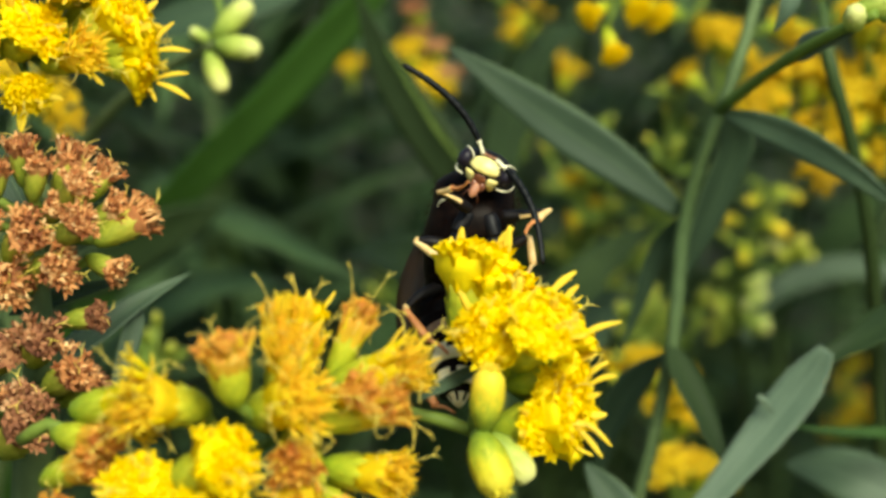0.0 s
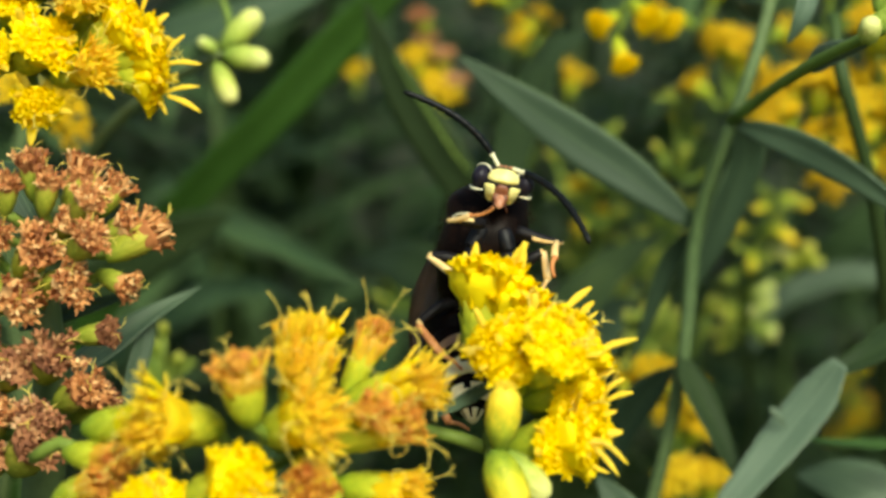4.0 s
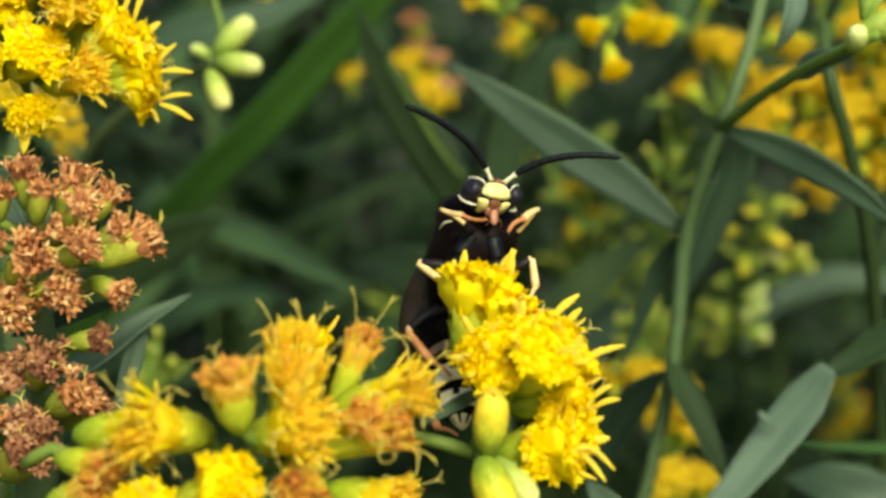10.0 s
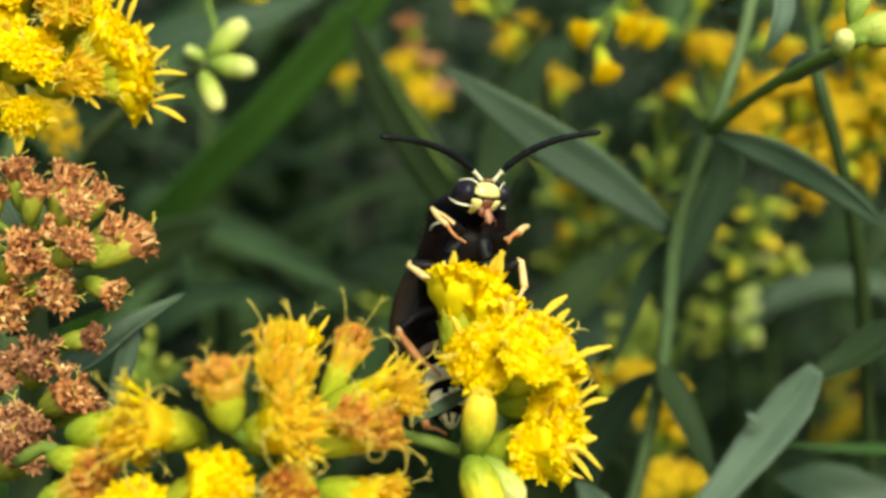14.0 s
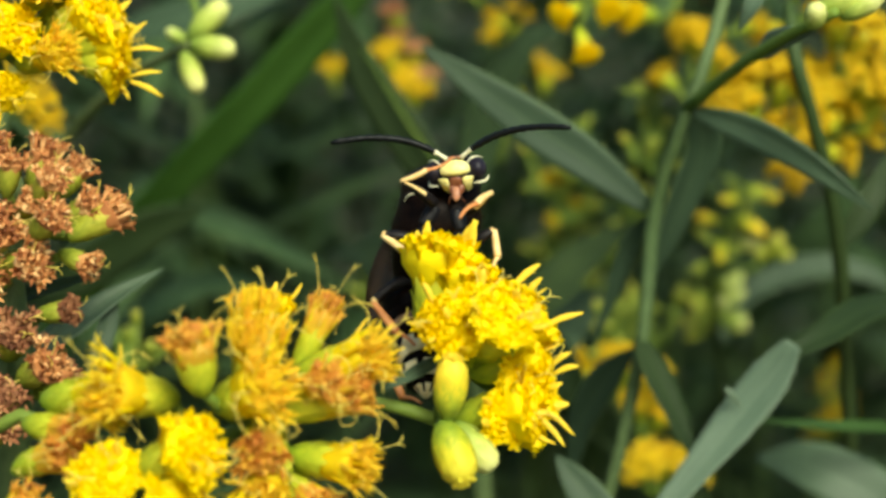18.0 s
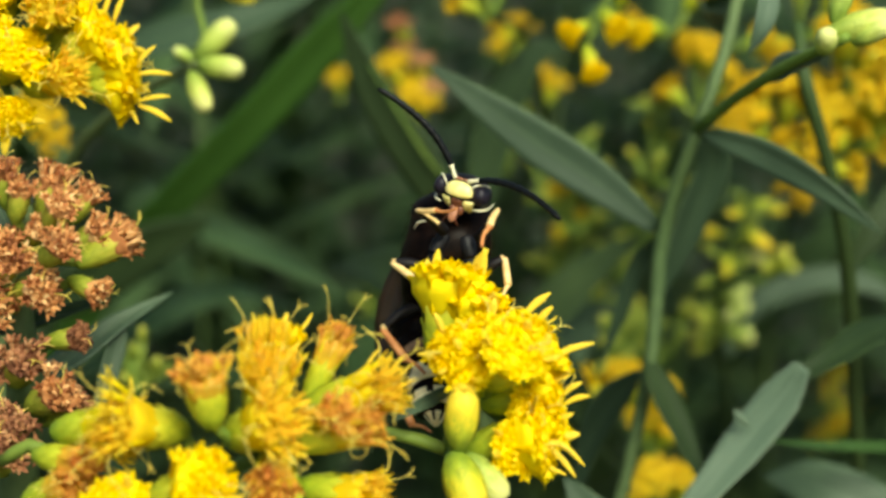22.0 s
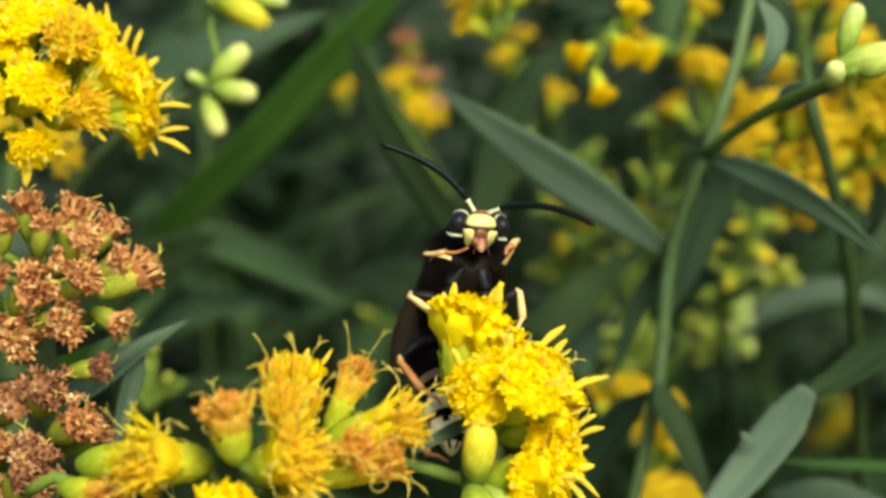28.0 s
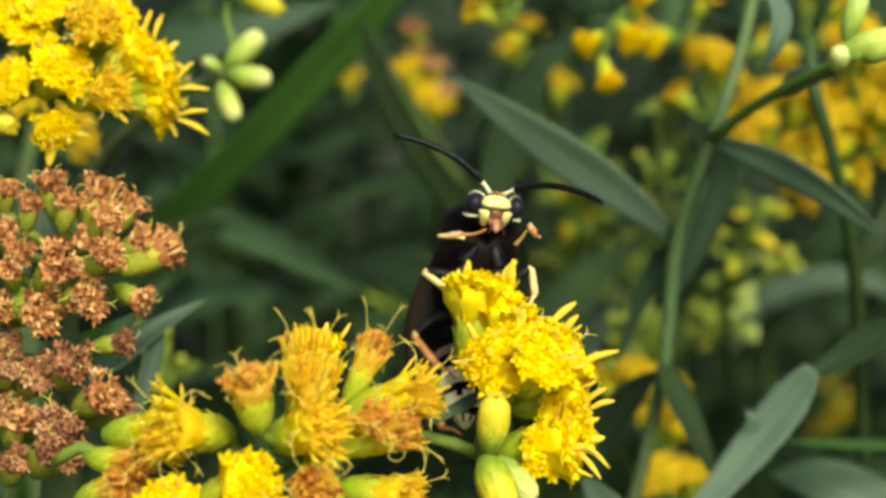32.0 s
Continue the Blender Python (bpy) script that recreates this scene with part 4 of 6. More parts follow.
def make_broad_leaf_plant():
    """The stem whose broad pale leaf crosses the lower corner."""
    p = back_plant((18, 44, 0), [(16, 50, 400), (12, 46, 740), (15.6, 26.4, 810.4), (18.0, 25.8, 817.4)], "goldenrod shoot with one broad pale leaf", 1.3, 0.5)
    def torn(u):
        end = 1 if u < 0.68 else 1 - 0.62 * ((u - 0.68) / 0.32) ** 1.2
        return (0.6 + 1.12 * min(1, u * 2.2)) * end * (1 + 0.08 * noise.noise((u * 23, 0, 0)) + (0.08 if u < 0.75 else 0.22) * noise.noise((u * 70, 3, 0)))
    part("leaf", blade(Shape(), curve([(16.9, 25.8, 817.4), (22.7, 28.2, 823.9), (26.9, 29.6, 828.7), (29.2, 29.9, 831.8), (30.5, 29.8, 834.0)], 40), torn, (-0.4, -1, 0.5), 0.14, 0.2, 6, 0.04, 2.0), LEAF_PALE, p, "broad pale grey-green leaf with a ragged end")
    part("torn_flap", blade(Shape(), curve([(25.0, 29.0, 830.6), (25.5, 28.9, 830.0), (26.4, 29.2, 828.9)], 8), lance(0.3, 0.4, 0.3), (-0.4, -1, 0.5), 0.2, 0.1, 2), LEAF_PALE, p, "pale torn flap of leaf")
    leaf(p, [(18.0, 25.8, 817.4), (13.8, 28.8, 821.9), (11.6, 30.4, 824.5)], 1.5, (0, -1, 0.5), LEAF, 0.2)
    q = back_plant((70, 60, 0), [(76, 66, 500), (52.0, 53.6, 813.4), (46.2, 46.8, 829.8), (44.2, 48.3, 836.7)], "leafy goldenrod shoot with dark leaves", 1.4, 0.5)
    leaf(q, [(43.8, 41.7, 834.7), (38.4, 37.7, 834.8), (33.6, 33.3, 833.6), (27.7, 30.8, 831.5)], 1.5, (0, -0.6, 1), LEAF_DARK, 0.3)
    leaf(q, [(48.0, 43.2, 822.3), (40.0, 41.4, 823.3), (34.9, 40.4, 823.8), (29.6, 39.6, 824.5)], 0.5, (0, -1, 0.6), GRASS, 0.2, 0.4, 0.5)
    leaf(q, [(48.2, 42.7, 810.6), (41.1, 43.9, 816.0), (35.6, 46.4, 818.1), (31.8, 50.3, 817.4)], 2.8, (0.2, -1, 0.4), LEAF_GREY, 0.12)


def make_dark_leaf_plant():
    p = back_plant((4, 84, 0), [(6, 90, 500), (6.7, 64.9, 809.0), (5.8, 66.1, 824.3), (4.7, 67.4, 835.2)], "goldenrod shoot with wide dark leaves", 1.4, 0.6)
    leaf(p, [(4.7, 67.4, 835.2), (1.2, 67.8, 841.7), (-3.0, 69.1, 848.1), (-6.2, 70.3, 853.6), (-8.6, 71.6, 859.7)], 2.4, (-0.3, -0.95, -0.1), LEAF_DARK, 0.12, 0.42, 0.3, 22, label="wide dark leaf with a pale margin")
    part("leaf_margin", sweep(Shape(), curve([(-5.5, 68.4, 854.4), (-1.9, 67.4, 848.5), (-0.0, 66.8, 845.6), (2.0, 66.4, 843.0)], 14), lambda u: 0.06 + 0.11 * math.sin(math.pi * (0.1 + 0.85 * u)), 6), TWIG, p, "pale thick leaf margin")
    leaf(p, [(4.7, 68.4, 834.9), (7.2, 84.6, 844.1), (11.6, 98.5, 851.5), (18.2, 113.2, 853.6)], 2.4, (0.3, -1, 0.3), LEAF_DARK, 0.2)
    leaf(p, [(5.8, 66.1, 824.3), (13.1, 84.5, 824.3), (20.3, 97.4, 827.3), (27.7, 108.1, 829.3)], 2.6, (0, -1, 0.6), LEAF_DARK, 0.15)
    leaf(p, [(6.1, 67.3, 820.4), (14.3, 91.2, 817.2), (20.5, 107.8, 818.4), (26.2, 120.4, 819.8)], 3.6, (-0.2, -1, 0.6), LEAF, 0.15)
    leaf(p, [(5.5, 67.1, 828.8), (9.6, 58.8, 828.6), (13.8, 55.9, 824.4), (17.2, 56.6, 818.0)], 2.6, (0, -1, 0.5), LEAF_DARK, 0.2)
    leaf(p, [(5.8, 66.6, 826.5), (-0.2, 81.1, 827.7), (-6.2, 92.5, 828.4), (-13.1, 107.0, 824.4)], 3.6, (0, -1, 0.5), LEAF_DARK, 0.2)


def make_grass():
    g = thing("grass_blade", (-70, 150, 0), "broad bright green arching grass blade", "grass")
    part("blade", blade(Shape(), curve([(-70, 150, 0), (-68, 140, 500), (-42.5, 108.4, 821.2), (-31.9, 104.9, 833.5), (-20.7, 103.1, 844.7), (-14.1, 102.6, 851.7), (-8.0, 101.9, 858.2), (5.0, 102.9, 872.2)], 30), lance(2.75, 0.72, 0.35), (0.3, -1, 0.3), 0.16, 0.2, 6, 0.03), GRASS, g)
    part("midrib", sweep(Shape(), [q + Vector((-0.05, -0.12, 0.02)) for q in curve([(-70, 150, 0), (-68, 140, 500), (-42.5, 108.4, 821.2), (-31.9, 104.9, 833.5), (-20.7, 103.1, 844.7), (-14.1, 102.6, 851.7), (-8.0, 101.9, 858.2), (5.0, 102.9, 872.2)], 30)], lambda u: 0.28 * (1 - 0.6 * u), 5), GRASS, g)
    tops = thing("goldenrod_plant", (-30, 96, 0), "goldenrod shoot with greyish leaves across the top", "plant")
    stem_line(tops, [(-30, 96, 0), (-34, 100, 600), (-45.7, 75.0, 818.0), (-45.8, 78.1, 842.1), (-41.0, 80.5, 853.5), (-34.7, 80.7, 854.4)], 1.4, 0.6, 20)
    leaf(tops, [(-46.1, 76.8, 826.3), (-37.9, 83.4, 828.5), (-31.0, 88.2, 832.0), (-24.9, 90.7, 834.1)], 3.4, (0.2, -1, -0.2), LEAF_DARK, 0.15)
    leaf(tops, [(-34.7, 80.5, 853.8), (-27.5, 79.0, 856.0), (-19.2, 79.4, 858.0), (-11.2, 84.1, 860.7)], 2.4, (0, -0.8, 0.7), LEAF, 0.15)


def make_pale_buds():
    p = thing("goldenrod_plant", (-60, 130, 0), "young goldenrod tip with pale green buds", "plant")
    hub = (-19.0, 44.4, 856.9)
    stem_line(p, [(-60, 130, 0), (-62, 125, 600), (-46.4, 75.0, 818.0), (-38.0, 69.8, 841.7), (-25.8, 53.8, 853.2), hub], 1.2, 0.35, 20)
    head(p, "pale_bud", (-19.2, 44.5, 857.2), (-16.0, 45.1, 860.3), 0.85)
    head(p, "pale_bud", (-18.9, 43.4, 856.8), (-15.0, 42.2, 856.4), 0.9)
    head(p, "pale_bud", (-19.6, 43.2, 856.1), (-18.1, 41.5, 852.9), 0.85)
    head(p, "pale_bud", (-19.5, 45.4, 856.8), (-21.4, 45.6, 857.9), 0.9)
    stem_line(p, [hub, (-18.7, 45.9, 859.0), (-19.5, 47.5, 861.7), (-19.3, 47.8, 863.1)], 0.35, 0.3, 8, TWIG, "branch")
    head(p, "bud", (-19.4, 47.1, 864.9), (-14.5, 45.5, 862.2), 0.75)
    head(p, "pale_bud", (-20.5, 47.3, 865.6), (-17.5, 46.8, 863.3), 0.9)
    head(p, "pale_bud", (-16.0, 47.0, 864.3), (-12.6, 46.9, 863.9), 0.7)


FLOWERING = "goldenrod with yellow flower sprays among the leaves behind"


def hang(plant, root, seed):
    """The stem of a spray that leans forward out of the stand."""
    rng = random.Random(seed)
    x, y, z = root
    side = rng.uniform(-18, 18)
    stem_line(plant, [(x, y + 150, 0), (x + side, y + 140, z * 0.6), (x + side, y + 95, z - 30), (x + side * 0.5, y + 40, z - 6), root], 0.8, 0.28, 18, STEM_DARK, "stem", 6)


def make_back_sprays():
    p = thing("goldenrod_plant", (20, 220, 0), FLOWERING, "plant", "flowering goldenrods behind")
    hang(p, (17.7, 57.8, 862.1), 21)
    for at, way, size in (((15.5, 55.4, 855.7), (0.3, -0.7, -1.0), 3.9), ((14.2, 56.2, 858.7), (-0.8, -0.9, -0.3), 3.8), ((17.4, 56.4, 859.4), (0.4, -0.9, -0.5), 4.2), ((19.4, 57.2, 858.7), (1.0, -0.6, -0.4), 4.0), ((18.6, 58.0, 862.0), (0.2, -0.5, 0.9), 4.0)):
        mid, way = Vector(at), Vector(way).normalized() * size / 2
        far_head(p, "fresh", mid - way, mid + way, 0.85)
        part("flower_stalk", sweep(Shape(), curve([(17.7, 57.8, 862.1), mid - way * 0.9], 5), lambda u: 0.22, 5), TWIG, p)
    b = thing("goldenrod_plant", (-4, 250, 0), "goldenrod with half withered brown and yellow heads", "plant", "flowering goldenrods behind")
    hang(b, (-2.2, 103.0, 843.9), 33)
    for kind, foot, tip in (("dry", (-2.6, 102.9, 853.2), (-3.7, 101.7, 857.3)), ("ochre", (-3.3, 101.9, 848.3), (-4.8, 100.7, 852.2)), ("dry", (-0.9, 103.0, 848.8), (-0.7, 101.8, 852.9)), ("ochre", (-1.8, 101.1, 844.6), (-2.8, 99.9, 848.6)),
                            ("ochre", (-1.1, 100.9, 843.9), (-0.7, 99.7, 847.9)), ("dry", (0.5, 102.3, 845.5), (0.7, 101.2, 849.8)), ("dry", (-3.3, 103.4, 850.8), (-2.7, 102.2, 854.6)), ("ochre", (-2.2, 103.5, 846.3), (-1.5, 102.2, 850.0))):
        far_head(b, kind, foot, tip, 1.15)
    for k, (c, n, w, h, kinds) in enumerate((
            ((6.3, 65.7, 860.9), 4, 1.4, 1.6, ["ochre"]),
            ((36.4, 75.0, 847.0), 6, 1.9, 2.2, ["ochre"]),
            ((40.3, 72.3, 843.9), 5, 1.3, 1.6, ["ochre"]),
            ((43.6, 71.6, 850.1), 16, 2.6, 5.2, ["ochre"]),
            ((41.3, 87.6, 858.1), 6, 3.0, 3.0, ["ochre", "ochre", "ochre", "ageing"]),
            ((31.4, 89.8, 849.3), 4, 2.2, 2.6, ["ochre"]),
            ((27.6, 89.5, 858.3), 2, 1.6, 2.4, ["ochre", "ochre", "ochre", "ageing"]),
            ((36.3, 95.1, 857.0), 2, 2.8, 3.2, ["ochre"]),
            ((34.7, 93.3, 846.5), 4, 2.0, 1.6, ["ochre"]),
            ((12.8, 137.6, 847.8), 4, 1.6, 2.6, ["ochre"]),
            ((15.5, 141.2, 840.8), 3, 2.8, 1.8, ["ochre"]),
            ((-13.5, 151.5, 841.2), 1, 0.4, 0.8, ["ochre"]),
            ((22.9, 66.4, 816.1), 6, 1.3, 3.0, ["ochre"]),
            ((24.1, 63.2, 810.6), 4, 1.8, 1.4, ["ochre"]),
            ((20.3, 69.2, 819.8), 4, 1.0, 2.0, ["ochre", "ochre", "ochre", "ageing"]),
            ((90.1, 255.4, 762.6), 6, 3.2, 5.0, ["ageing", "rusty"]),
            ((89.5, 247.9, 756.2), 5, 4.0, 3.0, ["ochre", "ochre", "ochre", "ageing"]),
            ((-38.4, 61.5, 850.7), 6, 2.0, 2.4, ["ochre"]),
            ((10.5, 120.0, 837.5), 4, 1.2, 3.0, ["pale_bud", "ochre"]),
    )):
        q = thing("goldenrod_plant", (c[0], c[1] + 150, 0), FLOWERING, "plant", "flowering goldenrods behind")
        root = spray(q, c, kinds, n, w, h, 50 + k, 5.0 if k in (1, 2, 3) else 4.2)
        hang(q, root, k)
    for k, (c, n, w, h) in enumerate((
            ((26.9, 96.4, 841.8), 5, 2.6, 4.4),
            ((23.4, 95.4, 818.0), 7, 2.6, 3.0),
            ((29.3, 99.5, 817.7), 6, 3.0, 3.4),
            ((20.2, 123.3, 828.9), 6, 2.6, 2.6),
            ((-6.2, 116.2, 819.3), 5, 2.2, 2.4),
            ((-29.5, 66.0, 823.7), 3, 1.6, 2.6),
            ((26.1, 126.7, 820.8), 5, 3.0, 2.6),
            ((20.9, 119.7, 836.0), 6, 2.6, 3.4),
            ((17.7, 129.1, 822.2), 5, 3.0, 3.0),
            ((27.8, 114.2, 829.2), 6, 2.4, 3.0),
            ((16.8, 129.0, 831.8), 4, 2.0, 3.0),
            ((20.3, 113.9, 818.3), 5, 2.4, 2.6),
    )):
        q = thing("goldenrod_plant", (c[0], c[1] + 150, 0), "budding goldenrod with pale green sprays behind", "plant", "budding goldenrods behind")
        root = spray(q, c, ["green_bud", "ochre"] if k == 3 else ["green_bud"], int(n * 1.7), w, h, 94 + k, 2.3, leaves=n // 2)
        hang(q, root, k + 44)
    q = thing("goldenrod_plant", (46, 260, 0), "budding goldenrod with pale yellow-green buds along its tip", "plant", "budding goldenrods behind")
    spine = curve([(38.6, 112.0, 812.8), (37.4, 109.0, 817.0), (37.1, 107.0, 822.2), (38.2, 105.0, 828.5), (40.0, 104.0, 834.7)], 30)
    stem_line(q, [(46, 260, 0), (50, 240, 500), (46, 150, 770), *spine[::5]], 0.8, 0.3, 30, STEM_DARK, "stem", 6)
    rng = random.Random(77)
    for k in range(22):
        foot = spine[min(29, 3 + int(k * (1.0 if k < 12 else 1.2)))] + Vector((rng.uniform(-0.4, 0.4), rng.uniform(-0.8, 0.4), rng.uniform(-0.4, 0.4)))
        a = k * 2.4
        way = Vector((math.cos(a), -0.2 + 0.3 * math.sin(a), 0.55 * math.sin(a * 1.7) + 0.1)).normalized()
        spot = foot + way * rng.uniform(0.3, 1.1)
        far_head(q, (("pale_bud", "green_bud", "pale_bud") if k < 9 else ("green_bud", "pale_bud", "green_bud") if k < 15 else ("bud", "green_bud", "bud"))[k % 3], spot, spot + way * rng.uniform(2.8, 4.2), 0.72)
        part("flower_stalk", sweep(Shape(), curve([foot, spot + way * 0.3], 4), lambda u: 0.22, 5), TWIG, q)
        if k % 3 != 1:
            out = Vector((math.cos(a + 2), -0.3, 0.3)).normalized()
            part("leaf", blade(Shape(), curve([foot, foot + out * 2.0, foot + out * rng.uniform(3.2, 4.6)], 6), lance(0.6, 0.4, 0.2), (0, -0.7, 0.7), 0.2, 0.1, 2), SPRAY_LEAF, q)
    for foot, end in (((44.8, 112.0, 823.4), (46.0, 110.0, 826.7)), ((44.9, 112.0, 823.1), (42.8, 110.0, 824.9)), ((45.1, 112.0, 824.0), (47.6, 110.0, 824.1))):
        far_head(q, "green_bud", foot, end, 0.9)
    stem_line(q, [spine[17], (42.2, 110.0, 822.3), (44.9, 112.0, 823.3)], 0.3, 0.22, 8, TWIG, "branch", 6)
    leaf(q, [(39.3, 114.0, 811.0), (43.1, 118.0, 816.6), (48.3, 119.0, 819.4), (55.1, 119.0, 820.8), (60.5, 118.0, 819.6), (64.5, 117.0, 817.0)], 1.9, (-0.1, -0.8, 0.6), LEAF, 0.12, 0.5, 0.3)
    leaf(q, [(46.0, 150.0, 800.0), (52.5, 126.0, 822.0), (56.5, 122.0, 828.0), (58.5, 121.0, 834.0)], 2.3, (-0.3, -1, 0.3), LEAF_SHADE, 0.12, 0.5, 0.3)
    r = thing("goldenrod_plant", (52, 66, 0), "slender dark goldenrod stem with one leaf", "plant")
    stem_line(r, [(52, 66, 0), (56, 72, 500), (39.1, 46.2, 826.8), (36.6, 43.2, 841.8), (34.1, 42.0, 850.3), (32.3, 42.2, 856.0), (32.2, 45.1, 860.0)], 0.75, 0.55, 24, STEM_DARK)
    leaf(r, [(37.5, 44.6, 838.6), (40.0, 45.4, 842.4), (42.6, 48.4, 846.9)], 1.2, (0, -1, 0.3), LEAF_DARK, 0.2)


def make_thicket():
    """The stand of leafy stems that fills the distance."""
    rng = random.Random(5)
    patterns = []
    for v in range(4):
        stalk = sweep(Shape(), curve([(0, 0, 0), (rng.uniform(-15, 15), rng.uniform(-15, 15), 450), (rng.uniform(-30, 30), rng.uniform(-30, 30), 920)], 14), lambda s: 1.4 - 1.0 * s, 6)
        s = Shape()
        z, a = 120.0, rng.random() * 6
        while z < 925:
            a += 2.4 + rng.uniform(-0.4, 0.4)
            out = Vector((math.cos(a), math.sin(a), 0))
            length = rng.uniform(55, 95) * (1 - 0.35 * max(0, (z - 650) / 280))
            lift = rng.uniform(0.15, 0.9)
            c = Vector((0, 0, z))
            mid = c + out * length * 0.5 + Vector((0, 0, lift * length * 0.4))
            tip = c + out * length * 0.95 + Vector((0, 0, lift * length * 0.45 - length * rng.uniform(0.0, 0.3)))
            blade(s, curve([c, mid, tip], 8), lance(rng.uniform(3.2, 5.5), 0.4, 0.15), (0, 0, 1), 0.2, 0.2, 2, 0.05, z)
            z += rng.uniform(9, 15)
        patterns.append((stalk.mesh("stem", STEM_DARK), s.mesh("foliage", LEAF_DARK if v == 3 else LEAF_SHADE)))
    for k in range(260):
        if k < 170:
            y, w = 175 + 560 * rng.random() ** 1.5, 300
        else:
            y, w = rng.uniform(700, 3200), 1250
        x = rng.uniform(-w, w)
        p = thing("leafy_stem", (x, y, 0), "leafy green goldenrod stem in the shade of the stand", "plant", "leafy stems behind")
        m = pose(x * MM, y * MM, -0.01, rng.uniform(-6, 6), rng.uniform(-6, 6), rng.uniform(0, 360)) @ Matrix.Scale(rng.uniform(0.88, 1.08), 4)
        stalk, leaves = patterns[k % 4]
        put("stem", stalk, p, m)
        tagged(put("foliage", leaves, p, m), kind="stuff")


make_stem_plant()
make_broad_leaf_plant()
make_dark_leaf_plant()
make_grass()
make_pale_buds()
make_back_sprays()
make_thicket()


# ---- the wasp ----
BLACK = horny("black_shell", [(0.3, (0.004, 0.003, 0.004)), (0.7, (0.01, 0.007, 0.007))], 0.5, gloss=0.22)
BROWN_SHELL = horny("brown_black_shell", [(0.3, (0.002, 0.001, 0.0007)), (0.7, (0.009, 0.004, 0.0025))], 0.42, gloss=0.06)
CREAM = horny("cream_yellow_shell", [(0.3, (0.72, 0.6, 0.17)), (0.7, (0.86, 0.78, 0.34))], 0.4)
BAND = horny("cream_band_shell", [(0.3, (0.8, 0.66, 0.34)), (0.7, (0.9, 0.8, 0.5))], 0.45)
DULL_BAND = horny("dull_brown_band_shell", [(0.3, (0.16, 0.09, 0.05)), (0.7, (0.3, 0.18, 0.1))], 0.5)
PALE = horny("ivory_shell", [(0.3, (0.74, 0.67, 0.42)), (0.7, (0.87, 0.82, 0.58))], 0.45)
LEG_YELLOW = horny("leg_yellow_shell", [(0.3, (0.74, 0.46, 0.16)), (0.7, (0.86, 0.64, 0.3))], 0.42)
LEG_ORANGE = horny("leg_orange_shell", [(0.3, (0.48, 0.16, 0.045)), (0.7, (0.7, 0.3, 0.1))], 0.45)
HAIR = horny("brown_hair", [(0.3, (0.016, 0.008, 0.005)), (0.7, (0.034, 0.018, 0.01))], 0.7, gloss=0.1)
JAW = horny("jaw_brown_shell", [(0.3, (0.11, 0.032, 0.014)), (0.7, (0.27, 0.095, 0.045))], 0.35)
HIP = horny("glossy_black_shell", [(0.3, (0.003, 0.003, 0.004)), (0.7, (0.007, 0.006, 0.008))], 0.5, gloss=0.25)
TONGUE = horny("tongue_pink_brown", [(0.3, (0.36, 0.14, 0.07)), (0.7, (0.6, 0.29, 0.16))], 0.45)
ANTENNA = horny("antenna_black", [(0.3, (0.002, 0.0025, 0.003)), (0.7, (0.006, 0.007, 0.008))], 0.4, gloss=0.16)
EYE = horny("eye_dark", [(0.3, (0.009, 0.007, 0.012)), (0.7, (0.018, 0.014, 0.026))], 0.42, 5000.0, gloss=0.24)


def wing_material():
    m, nodes, links, bsdf = shader("smoky_wing")
    n = noise_of(nodes, links, 500.0)
    links.new(ramp(nodes, links, n, [(0.3, (0.016, 0.008, 0.004)), (0.7, (0.045, 0.02, 0.009))]), bsdf.inputs["Base Color"])
    bsdf.inputs["Roughness"].default_value = 0.35
    bsdf.inputs["Alpha"].default_value = 0.86
    bumped(nodes, links, bsdf, n, 0.00005)
    return m


WING = wing_material()


def ball(shape, centre, r, sides=14, rings=9, turn=None):
    """An ellipsoid with half axes r about centre."""
    c, last = Vector(centre), None
    for j in range(rings + 1):
        a = math.pi * (0.03 + 0.94 * j / rings)
        row = []
        for k in range(sides):
            b = k * math.tau / sides
            q = Vector((r[0] * math.sin(a) * math.cos(b), r[1] * math.sin(a) * math.sin(b), -r[2] * math.cos(a)))
            row.append(c + (turn @ q if turn else q))
        first = shape.ring(row, [(k / sides, j / rings) for k in range(sides)])
        if last is not None:
            shape.join(last, first, sides)
        else:
            shape.f.append(tuple(range(sides - 1, -1, -1)))
        last = first
    shape.f.append(tuple(range(last, last + sides)))
    return shape


def second(me, material, test):
    """Gives the faces whose first corner passes the test on its UV a second material."""
    me.materials.append(material)
    uv = me.uv_layers[0].data
    for p in me.polygons:
        if test(*uv[p.loop_start].uv):
            p.material_index = 1
    return me


def tilt(x=0, y=0, z=0):
    return Euler((radians(x), radians(y), radians(z))).to_matrix()


